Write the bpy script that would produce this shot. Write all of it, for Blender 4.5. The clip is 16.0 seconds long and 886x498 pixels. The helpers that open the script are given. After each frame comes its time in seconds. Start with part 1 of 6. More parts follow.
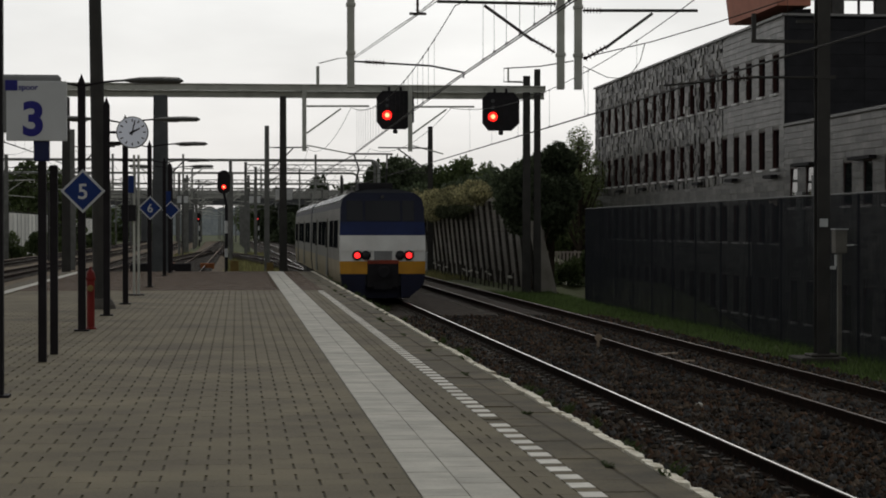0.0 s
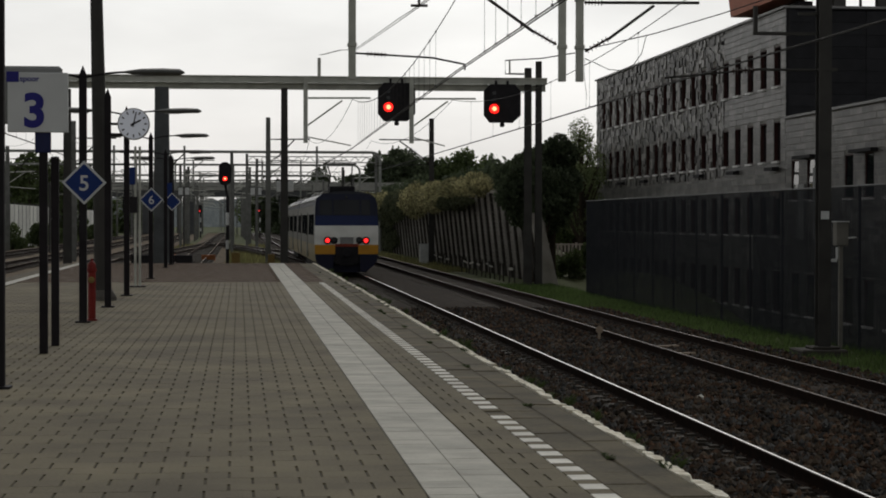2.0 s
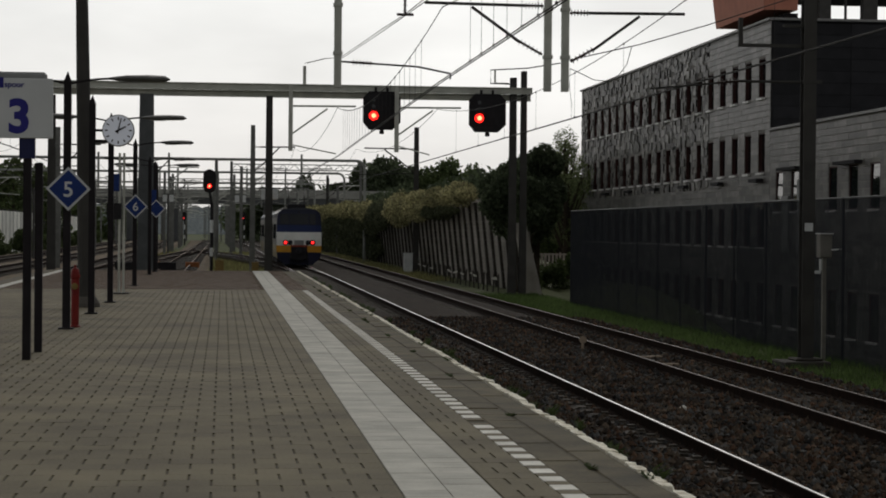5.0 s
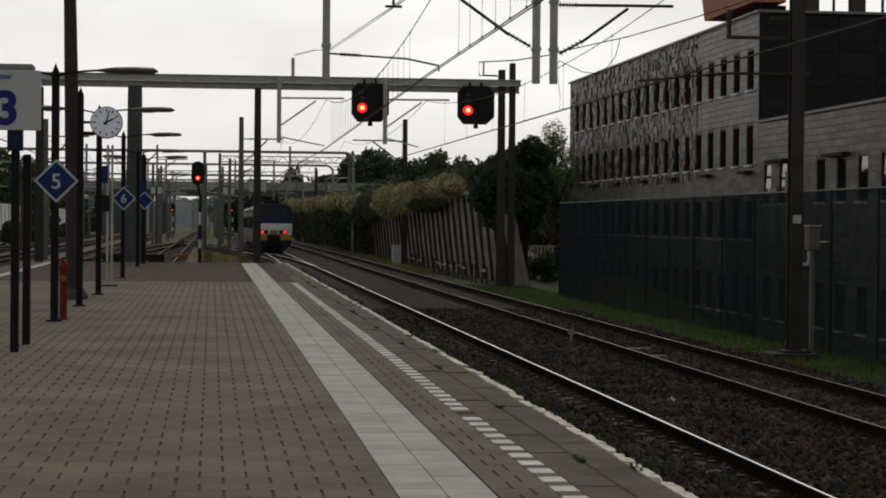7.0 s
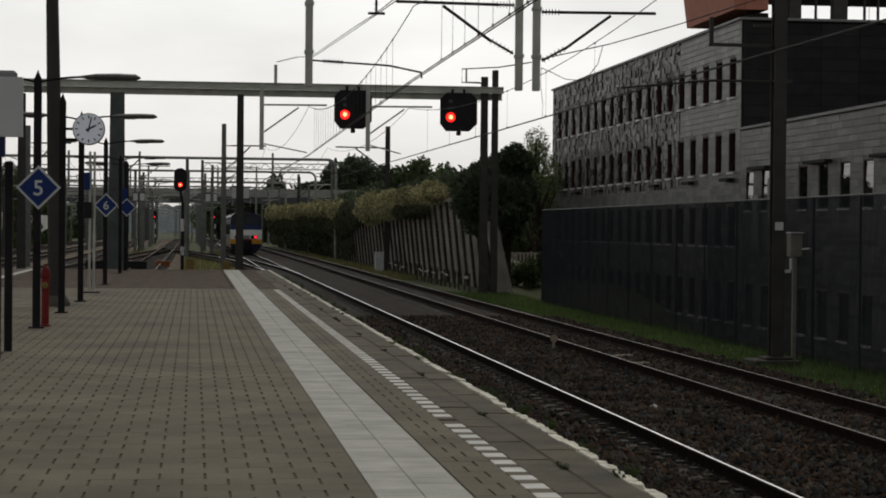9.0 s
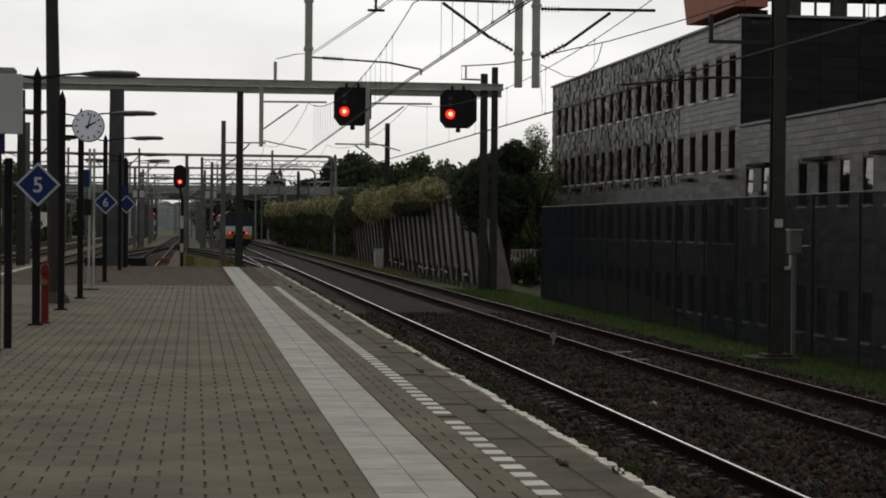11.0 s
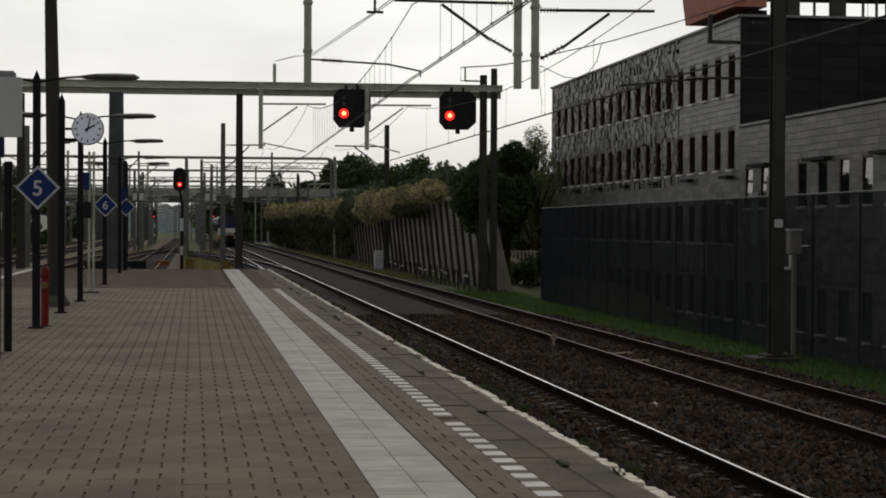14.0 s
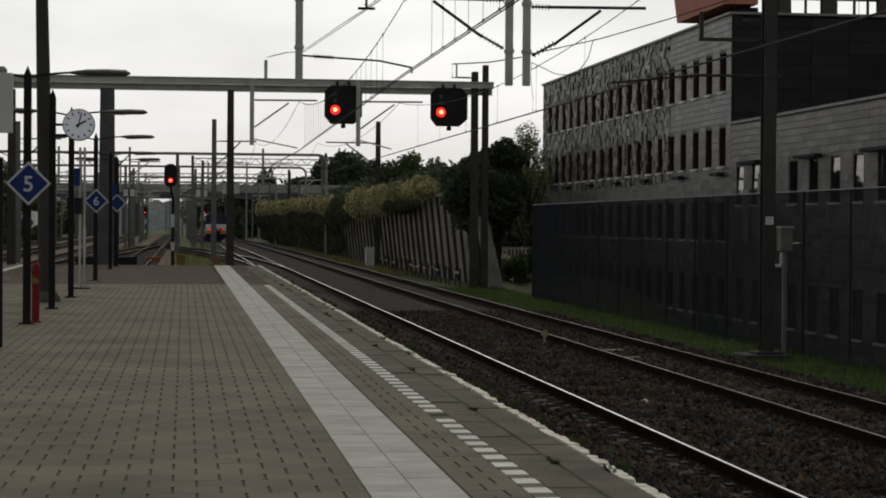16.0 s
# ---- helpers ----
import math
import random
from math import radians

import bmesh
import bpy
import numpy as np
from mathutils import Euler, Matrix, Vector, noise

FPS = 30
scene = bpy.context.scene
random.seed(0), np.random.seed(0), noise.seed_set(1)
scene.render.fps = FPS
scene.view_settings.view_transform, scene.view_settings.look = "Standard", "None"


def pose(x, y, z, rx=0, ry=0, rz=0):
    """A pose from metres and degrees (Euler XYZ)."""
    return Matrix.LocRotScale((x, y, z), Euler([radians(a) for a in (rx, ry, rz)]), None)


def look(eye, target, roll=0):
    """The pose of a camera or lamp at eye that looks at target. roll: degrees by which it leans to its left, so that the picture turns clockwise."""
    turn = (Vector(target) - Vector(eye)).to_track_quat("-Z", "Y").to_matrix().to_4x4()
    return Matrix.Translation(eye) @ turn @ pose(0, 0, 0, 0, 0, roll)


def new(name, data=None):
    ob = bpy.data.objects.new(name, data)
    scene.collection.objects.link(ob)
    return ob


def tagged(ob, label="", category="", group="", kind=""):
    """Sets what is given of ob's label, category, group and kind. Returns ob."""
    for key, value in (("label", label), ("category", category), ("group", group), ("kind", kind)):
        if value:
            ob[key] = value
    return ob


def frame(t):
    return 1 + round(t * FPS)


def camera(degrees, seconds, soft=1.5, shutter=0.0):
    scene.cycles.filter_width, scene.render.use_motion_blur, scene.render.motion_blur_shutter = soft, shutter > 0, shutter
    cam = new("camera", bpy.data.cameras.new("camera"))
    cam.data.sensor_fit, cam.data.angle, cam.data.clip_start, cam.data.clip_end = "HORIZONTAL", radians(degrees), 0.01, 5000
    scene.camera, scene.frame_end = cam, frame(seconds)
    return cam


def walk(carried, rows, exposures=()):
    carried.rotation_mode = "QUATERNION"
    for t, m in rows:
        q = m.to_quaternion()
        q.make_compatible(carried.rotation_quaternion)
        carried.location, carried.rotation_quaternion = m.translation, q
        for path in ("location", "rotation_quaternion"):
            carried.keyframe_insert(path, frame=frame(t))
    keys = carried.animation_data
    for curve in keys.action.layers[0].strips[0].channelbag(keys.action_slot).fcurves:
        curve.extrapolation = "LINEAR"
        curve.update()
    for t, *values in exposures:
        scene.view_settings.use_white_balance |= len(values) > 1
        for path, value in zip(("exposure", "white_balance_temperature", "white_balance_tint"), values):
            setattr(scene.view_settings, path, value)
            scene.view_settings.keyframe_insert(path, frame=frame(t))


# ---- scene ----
EYE = (0.0, 0.0, 1.66)
cam = camera(25.25, 16.0, soft=1.85)
# seconds, turn, tilt and lean in degrees of the hand-held camera, which stays in one spot
TURNS = [
    (0.0, -5.921, -0.586, 0.000),
    (0.5, -5.882, -0.593, -0.057),
    (1.0, -5.921, -0.586, -0.006),
    (1.5, -5.928, -0.710, 0.036),
    (2.0, -5.887, -0.817, 0.071),
    (2.5, -5.889, -0.924, 0.081),
    (3.0, -5.973, -0.845, 0.199),
    (3.5, -6.047, -0.636, 0.256),
    (4.0, -6.171, -0.554, 0.355),
    (6.5, -6.541, -0.654, 0.547),
    (7.0, -6.680, -0.779, 0.508),
    (7.5, -6.780, -0.787, 0.483),
    (8.0, -6.844, -0.746, 0.506),
    (8.5, -6.960, -0.643, 0.559),
    (9.0, -7.178, -0.575, 0.530),
    (11.5, -7.199, -0.673, 0.529),
    (12.0, -7.261, -0.554, 0.509),
    (12.5, -7.346, -0.590, 0.440),
    (13.0, -7.446, -0.539, 0.445),
    (13.5, -7.417, -0.578, 0.368),
    (14.0, -7.192, -0.619, 0.299),
    (14.5, -7.152, -0.670, 0.338),
    (15.0, -7.156, -0.765, 0.305),
    (15.5, -7.383, -0.768, 0.298),
    (16.0, -7.452, -0.715, 0.416)
]
walk(cam, [(t, pose(*EYE, 90 + tilt, 0, turn) @ pose(0, 0, 0, 0, 0, lean)) for t, turn, tilt, lean in TURNS], exposures=[(0.0, 0.0), (16.0, 0.0)])

# ---- sky and sun: bright overcast, the sun behind the cloud ahead ----
SUN_TURN, SUN_HEIGHT = radians(10), radians(42)
world = bpy.data.worlds.new("overcast_sky")
scene.world = world
world.use_nodes = True
wt = world.node_tree
wt.nodes.clear()
w_out = wt.nodes.new("ShaderNodeOutputWorld")
w_bg = wt.nodes.new("ShaderNodeBackground")
w_sky = wt.nodes.new("ShaderNodeTexSky")
w_sky.sky_type = "NISHITA"
w_sky.sun_disc = False
w_sky.sun_elevation, w_sky.sun_rotation = SUN_HEIGHT, SUN_TURN
w_sky.air_density, w_sky.dust_density, w_sky.ozone_density = 2.0, 0.6, 1.0
w_grey = wt.nodes.new("ShaderNodeRGBToBW")
w_mix = wt.nodes.new("ShaderNodeMix")
w_mix.data_type = "RGBA"
w_mix.inputs[0].default_value = 0.93
w_coord = wt.nodes.new("ShaderNodeTexCoord")
w_map = wt.nodes.new("ShaderNodeMapping")
w_map.inputs["Scale"].default_value = (1.0, 1.0, 3.0)
w_noise = wt.nodes.new("ShaderNodeTexNoise")
w_noise.inputs["Scale"].default_value, w_noise.inputs["Detail"].default_value = 6.0, 5.0
w_ramp = wt.nodes.new("ShaderNodeMapRange")
w_ramp.inputs["To Min"].default_value, w_ramp.inputs["To Max"].default_value = 0.69, 1.24
w_mul = wt.nodes.new("ShaderNodeMix")
w_mul.data_type, w_mul.blend_type = "RGBA", "MULTIPLY"
w_mul.inputs[0].default_value = 1.0
wt.links.new(w_sky.outputs[0], w_grey.inputs[0])
wt.links.new(w_sky.outputs[0], w_mix.inputs[6])
wt.links.new(w_grey.outputs[0], w_mix.inputs[7])
wt.links.new(w_coord.outputs["Generated"], w_map.inputs[0])
wt.links.new(w_map.outputs[0], w_noise.inputs["Vector"])
wt.links.new(w_noise.outputs[0], w_ramp.inputs[0])
wt.links.new(w_mix.outputs[2], w_mul.inputs[6])
wt.links.new(w_ramp.outputs[0], w_mul.inputs[7])
wt.links.new(w_mul.outputs[2], w_bg.inputs[0])
wt.links.new(w_bg.outputs[0], w_out.inputs[0])
w_bg.inputs[1].default_value = 0.09
sun = new("sun", bpy.data.lights.new("sun", "SUN"))
sun.data.energy, sun.data.angle, sun.data.color = 0.6, radians(20), (1.0, 0.96, 0.9)
sun.matrix_world = look((math.sin(SUN_TURN) * 50, math.cos(SUN_TURN) * 50, math.tan(SUN_HEIGHT) * 50), (0, 0, 0))


# ---- materials ----
def mat(name, c1, c2=None, scale=8.0, rough=0.8, metal=0.0, bump=0.0, fine=60.0, rand=0.0, island=0.0, spec=0.2):
    """Two-scale mottled surface between two colours, with relief and a random brightness for each piece."""
    m = bpy.data.materials.new(name)
    m.use_nodes = True
    nt = m.node_tree
    b = nt.nodes["Principled BSDF"]
    b.inputs["Roughness"].default_value, b.inputs["Metallic"].default_value = rough, metal
    b.inputs["Specular IOR Level"].default_value = spec
    c2 = c2 or tuple(v * 0.7 for v in c1)
    co = nt.nodes.new("ShaderNodeTexCoord")
    n1, n2 = nt.nodes.new("ShaderNodeTexNoise"), nt.nodes.new("ShaderNodeTexNoise")
    n1.inputs["Scale"].default_value, n1.inputs["Detail"].default_value = scale, 6
    n2.inputs["Scale"].default_value, n2.inputs["Detail"].default_value = fine, 3
    geo = nt.nodes.new("ShaderNodeNewGeometry")
    for n in (n1, n2):
        nt.links.new(geo.outputs["Position"], n.inputs["Vector"])
    add = nt.nodes.new("ShaderNodeMath")
    add.operation = "MULTIPLY_ADD"
    add.inputs[1].default_value, add.inputs[2].default_value = 0.45, -0.22
    nt.links.new(n2.outputs[0], add.inputs[0])
    tot = nt.nodes.new("ShaderNodeMath")
    nt.links.new(n1.outputs[0], tot.inputs[0])
    nt.links.new(add.outputs[0], tot.inputs[1])
    ramp = nt.nodes.new("ShaderNodeValToRGB")
    ramp.color_ramp.elements[0].position, ramp.color_ramp.elements[1].position = 0.3, 0.7
    ramp.color_ramp.elements[0].color, ramp.color_ramp.elements[1].color = (*c2, 1), (*c1, 1)
    nt.links.new(tot.outputs[0], ramp.inputs[0])
    col = ramp.outputs[0]
    for amount, src in ((rand, "object"), (island, "island")):
        if amount:
            if src == "object":
                rnd = nt.nodes.new("ShaderNodeObjectInfo").outputs["Random"]
            else:
                rnd = geo.outputs["Random Per Island"]
            r = nt.nodes.new("ShaderNodeMapRange")
            r.inputs["To Min"].default_value, r.inputs["To Max"].default_value = 1 - amount, 1 + amount
            nt.links.new(rnd, r.inputs[0])
            mx = nt.nodes.new("ShaderNodeMix")
            mx.data_type, mx.blend_type = "RGBA", "MULTIPLY"
            mx.inputs[0].default_value = 1.0
            nt.links.new(col, mx.inputs[6])
            nt.links.new(r.outputs[0], mx.inputs[7])
            col = mx.outputs[2]
    nt.links.new(col, b.inputs["Base Color"])
    if bump:
        bp = nt.nodes.new("ShaderNodeBump")
        bp.inputs["Strength"].default_value, bp.inputs["Distance"].default_value = min(1.0, bump), 0.02
        nt.links.new(tot.outputs[0], bp.inputs["Height"])
        nt.links.new(bp.outputs[0], b.inputs["Normal"])
    return m


def leafy(m, share=0.35):
    """Lets light through thin leaves."""
    nt = m.node_tree
    b, out = nt.nodes["Principled BSDF"], nt.nodes["Material Output"]
    thin, mix = nt.nodes.new("ShaderNodeBsdfTranslucent"), nt.nodes.new("ShaderNodeMixShader")
    mix.inputs[0].default_value = share
    nt.links.new(b.inputs["Base Color"].links[0].from_socket, thin.inputs["Color"])
    nt.links.new(b.outputs[0], mix.inputs[1])
    nt.links.new(thin.outputs[0], mix.inputs[2])
    nt.links.new(mix.outputs[0], out.inputs["Surface"])


def glow(name, colour, strength):
    m = bpy.data.materials.new(name)
    m.use_nodes = True
    b = m.node_tree.nodes["Principled BSDF"]
    b.inputs["Base Color"].default_value = (*colour, 1)
    b.inputs["Emission Color"].default_value = (*colour, 1)
    b.inputs["Emission Strength"].default_value = strength
    return m


M_TILE = mat("grey_concrete_tile", (0.172, 0.146, 0.089), (0.097, 0.081, 0.05), 0.7, 0.85, bump=0.5, fine=40, rand=0.09, spec=0.25)
M_TILE_FAR = mat("grey_concrete_tiles", (0.172, 0.146, 0.089), (0.097, 0.081, 0.05), 0.7, 0.85, bump=0.5, fine=40, island=0.09, spec=0.25)
M_JOINT = mat("sandy_joint", (0.085, 0.072, 0.048), (0.055, 0.047, 0.032), 5, 0.95)
M_WHITE_TILE = mat("worn_white_tile", (0.5, 0.485, 0.42), (0.35, 0.335, 0.29), 2.6, 0.75, bump=0.2, fine=45, rand=0.1)
M_LINE = mat("white_line_block", (0.74, 0.72, 0.65), (0.55, 0.53, 0.47), 4.0, 0.7, rand=0.1)
M_WHITE_FAR = mat("worn_white_tiles", (0.53, 0.515, 0.45), (0.33, 0.32, 0.275), 2.2, 0.75, bump=0.2, fine=30, island=0.06)
M_WHITE_EDGE = mat("chipped_white_paint", (0.92, 0.89, 0.76), (0.48, 0.42, 0.3), 9.0, 0.8, bump=0.5, fine=50, rand=0.12)
M_SLAB = mat("edge_slab_concrete", (0.116, 0.094, 0.052), (0.05, 0.041, 0.023), 2.0, 0.85, bump=0.4, fine=30, rand=0.16, spec=0.25)
M_BROWN = mat("brown_paver", (0.125, 0.083, 0.052), (0.074, 0.049, 0.031), 3.0, 0.85, bump=0.5, fine=30, island=0.25, spec=0.25)
M_WALL_CONC = mat("stained_concrete", (0.12, 0.11, 0.095), (0.055, 0.05, 0.043), 1.5, 0.9, bump=0.3)
M_BALLAST = mat("trackbed_gravel", (0.043, 0.033, 0.024), (0.018, 0.0135, 0.01), 3.0, 0.95, spec=0.1, bump=1.0, fine=35)
M_STONE_GREY = mat("grey_ballast_stone", (0.09, 0.088, 0.083), (0.027, 0.026, 0.025), 1.1, 0.95, bump=0.3, fine=30, island=0.75, spec=0.15)
M_STONE_RED = mat("rusty_ballast_stone", (0.12, 0.072, 0.045), (0.045, 0.025, 0.016), 1.1, 0.95, bump=0.3, fine=30, island=0.6, spec=0.15)
M_SIDING_BED = mat("rusty_siding_gravel", (0.19, 0.15, 0.105), (0.08, 0.062, 0.044), 0.8, 0.95, spec=0.1, bump=1.0, fine=14)
M_STONE = mat("ballast_stone", (0.104, 0.079, 0.056), (0.031, 0.022, 0.016), 1.1, 0.95, bump=0.3, fine=30, island=0.75, spec=0.15)
M_SLEEPER = mat("sleeper_concrete", (0.074, 0.063, 0.05), (0.036, 0.03, 0.024), 4.0, 0.9, bump=0.3, rand=0.15)
M_RAIL_RUST = mat("rusty_rail_side", (0.022, 0.012, 0.008), (0.011, 0.007, 0.005), 6.0, 0.95, spec=0.05, bump=0.2)
M_RAIL_HEAD = mat("polished_rail_head", (0.92, 0.9, 0.88), (0.85, 0.83, 0.8), 2.0, 0.32, metal=1.0)
M_RAIL_DULL = mat("dull_rail_head", (0.13, 0.108, 0.094), (0.045, 0.035, 0.03), 0.25, 0.45, metal=1.0)
M_GRASS_GROUND = mat("grassy_ground", (0.085, 0.105, 0.035), (0.05, 0.052, 0.022), 0.5, 0.95, bump=0.6, fine=18)
M_GRASS = mat("grass_blade", (0.1, 0.15, 0.048), (0.062, 0.095, 0.029), 0.6, 0.8, island=0.45)
M_WEED = mat("weed_leaf", (0.075, 0.105, 0.035), (0.045, 0.065, 0.02), 4, 0.8, island=0.35)
M_CAB_CASE = mat("brownish_grey_cabinet", (0.2, 0.19, 0.165), (0.14, 0.132, 0.115), 4.0, 0.7)
M_RAILING = mat("white_railing_paint", (0.6, 0.52, 0.45), (0.45, 0.38, 0.33), 4.0, 0.7)
M_GALV = mat("weathered_galvanised_steel", (0.5, 0.505, 0.45), (0.36, 0.36, 0.32), 2.0, 0.7, bump=0.1)
M_STEEL_DARK = mat("dark_painted_steel", (0.075, 0.072, 0.068), (0.045, 0.043, 0.04), 3.0, 0.6, bump=0.1)
M_TUBE = mat("aged_galvanised_tube", (0.3, 0.305, 0.28), (0.2, 0.205, 0.19), 2.0, 0.7, bump=0.1)
M_MID = mat("mid_grey_column_steel", (0.17, 0.17, 0.16), (0.11, 0.11, 0.1), 2.0, 0.7, bump=0.1)
M_MAST = mat("brown_grey_mast_steel", (0.046, 0.043, 0.038), (0.026, 0.0245, 0.022), 2.0, 0.7, bump=0.15, spec=0.3)
M_POST = mat("black_powder_coat", (0.022, 0.019, 0.021), (0.014, 0.012, 0.013), 3.0, 0.6, spec=0.08)
M_LAMP = mat("dark_grey_lamp_shell", (0.10, 0.10, 0.095), (0.07, 0.07, 0.065), 4.0, 0.5)
M_SIGN_WHITE = mat("sign_white", (0.52, 0.53, 0.53), (0.47, 0.48, 0.48), 3.0, 0.5)
M_SIGN_GREY = mat("sign_box_grey", (0.24, 0.245, 0.24), (0.19, 0.19, 0.185), 3.0, 0.6)
M_SIGN_BLUE = mat("sign_blue", (0.005, 0.025, 0.135), (0.004, 0.02, 0.11), 3.0, 0.45)
M_NAVY_DARK = mat("sign_dark_navy", (0.012, 0.016, 0.07), (0.01, 0.013, 0.055), 3.0, 0.5)
M_PALE_PANEL = mat("pale_wall_panel", (0.78, 0.78, 0.72), (0.58, 0.58, 0.54), 0.8, 0.8, rand=0.2)
M_NAVY = mat("sign_navy_letter", (0.02, 0.018, 0.18), (0.016, 0.015, 0.15), 3.0, 0.5)
M_RED_PAINT = mat("hydrant_red", (0.2, 0.016, 0.012), (0.13, 0.011, 0.009), 5.0, 0.5, bump=0.1)
M_BLACK = mat("matt_black", (0.02, 0.018, 0.02), (0.012, 0.011, 0.012), 5.0, 0.75)
M_RED_LAMP = glow("red_signal_light", (1.0, 0.014, 0.01), 2.6)
M_RED_CORE = glow("red_signal_core", (1.0, 0.16, 0.07), 6.0)
M_AMBER = glow("amber_light", (1.0, 0.45, 0.05), 4.0)
M_TAIL = glow("tail_light_red", (1.0, 0.02, 0.02), 2.2)
M_WIRE = mat("copper_wire_dark", (0.04, 0.037, 0.033), (0.026, 0.024, 0.022), 2.0, 0.7)
M_INSUL = mat("brown_insulator", (0.04, 0.025, 0.019), (0.028, 0.017, 0.013), 5.0, 0.6)
M_BRICK = mat("dark_facade_tile", (0.115, 0.11, 0.1), (0.042, 0.04, 0.037), 1.3, 0.4, bump=0.4, fine=9, island=0.6, spec=0.33)
M_SHINGLE = mat("pale_facade_shingle", (0.14, 0.133, 0.12), (0.07, 0.066, 0.06), 1.0, 0.42, bump=0.2, fine=12, island=0.8, spec=0.33)
M_SHINGLE_DARK = mat("dark_facade_shingle", (0.055, 0.051, 0.045), (0.03, 0.028, 0.025), 1.0, 0.45, bump=0.2, fine=12, island=0.6, spec=0.25)
M_COLUMN = mat("blue_grey_column_paint", (0.085, 0.09, 0.092), (0.055, 0.058, 0.06), 2.0, 0.6, bump=0.1)
M_RAIL_BROWN = mat("brown_worn_rail_head", (0.34, 0.25, 0.19), (0.2, 0.14, 0.1), 1.0, 0.5, metal=0.8)
M_RED_FAR = glow("faint_red_signal_light", (1.0, 0.06, 0.06), 0.7)
M_FACADE_BACK = mat("facade_joint", (0.26, 0.25, 0.232), (0.18, 0.173, 0.16), 1.0, 0.9, spec=0.05)
M_BLACK_CLAD = mat("black_cladding", (0.03, 0.03, 0.033), (0.022, 0.022, 0.024), 2.0, 0.8, rand=0.2, spec=0.1)
M_COPING = mat("roof_coping", (0.26, 0.255, 0.25), (0.2, 0.195, 0.19), 3.0, 0.5)
M_SILL = mat("window_sill_metal", (0.75, 0.74, 0.72), (0.6, 0.59, 0.57), 3.0, 0.5)
M_FRAME = mat("dark_red_window_frame", (0.05, 0.018, 0.015), (0.03, 0.012, 0.011), 4.0, 0.6)
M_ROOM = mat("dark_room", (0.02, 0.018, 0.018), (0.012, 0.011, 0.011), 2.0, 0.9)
M_CORTEN = mat("rusty_brown_panel", (0.55, 0.225, 0.155), (0.43, 0.175, 0.12), 1.5, 0.7, bump=0.2)
M_FENCE = mat("dark_fence_wire", (0.034, 0.036, 0.042), (0.023, 0.025, 0.029), 3.0, 0.9, spec=0.05)
M_FENCE_RAIL = mat("fence_rail_steel", (0.12, 0.122, 0.122), (0.07, 0.07, 0.07), 3.0, 0.6)
M_BARRIER = mat("barrier_concrete", (0.36, 0.335, 0.3), (0.17, 0.155, 0.13), 0.8, 0.9, bump=0.4, rand=0.15)
M_BARRIER_DARK = mat("barrier_timber_wall", (0.06, 0.054, 0.046), (0.036, 0.032, 0.027), 1.0, 0.9, bump=0.4)
M_LEAF_OLIVE = mat("yellow_green_creeper_leaf", (0.42, 0.385, 0.2), (0.11, 0.11, 0.052), 0.55, 0.8, island=0.6)
M_LEAF_DARK = mat("dark_green_leaf", (0.095, 0.12, 0.066), (0.052, 0.067, 0.038), 0.4, 0.8, island=0.45)
M_LEAF_LIGHT = mat("light_green_leaf", (0.2, 0.24, 0.11), (0.11, 0.135, 0.06), 0.4, 0.8, island=0.4)
M_LEAF_MID = mat("green_leaf", (0.12, 0.155, 0.06), (0.06, 0.082, 0.034), 0.3, 0.8, island=0.4)
M_LEAF_IVY = mat("ivy_leaf", (0.10, 0.11, 0.06), (0.046, 0.054, 0.03), 0.4, 0.8, island=0.5)
M_BARK = mat("tree_bark", (0.07, 0.055, 0.04), (0.04, 0.03, 0.022), 6.0, 0.95, bump=0.6)
M_T_BLUE = mat("train_blue", (0.008, 0.019, 0.085), (0.006, 0.014, 0.065), 2.0, 0.4)
M_T_WHITE = mat("train_white", (0.74, 0.74, 0.70), (0.62, 0.62, 0.58), 2.0, 0.4)
M_T_YELLOW = mat("train_yellow", (0.55, 0.27, 0.02), (0.42, 0.2, 0.02), 2.0, 0.45)
M_T_BEIGE = mat("train_dull_yellow", (0.31, 0.255, 0.155), (0.22, 0.18, 0.11), 1.0, 0.55)
# distance haze is painted here: greyed wood colour plus a faint emission
M_HAZE = mat("far_wood_haze_tint", (0.2, 0.218, 0.22), (0.075, 0.085, 0.088), 0.14, 1.0, spec=0.0, fine=0.9)
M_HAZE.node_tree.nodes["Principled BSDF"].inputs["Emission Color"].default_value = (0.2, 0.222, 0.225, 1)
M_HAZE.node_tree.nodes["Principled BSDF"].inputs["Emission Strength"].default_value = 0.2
M_CAB_DARK = mat("cab_dark_surround", (0.01, 0.013, 0.034), (0.008, 0.01, 0.025), 2.0, 0.4)
M_DIAL = glow("lit_clock_dial", (0.56, 0.58, 0.64), 0.16)
M_T_SIDE = mat("train_side_grey", (0.19, 0.183, 0.16), (0.125, 0.12, 0.105), 1.0, 0.5, spec=0.2)
M_T_SILVER = mat("silver_roof_panel", (0.6, 0.6, 0.6), (0.42, 0.42, 0.42), 1.0, 0.35, metal=0.9)
M_T_ROOF = mat("train_roof_grey", (0.045, 0.048, 0.058), (0.03, 0.032, 0.038), 1.5, 0.6)
M_T_UNDER = mat("train_underframe", (0.02, 0.019, 0.022), (0.012, 0.011, 0.012), 3.0, 0.8)
M_T_NAVY = mat("train_skirt_navy", (0.006, 0.007, 0.028), (0.005, 0.006, 0.02), 2.0, 0.5)
M_T_RED = mat("coupler_red", (0.25, 0.04, 0.02), (0.15, 0.03, 0.015), 5.0, 0.6)
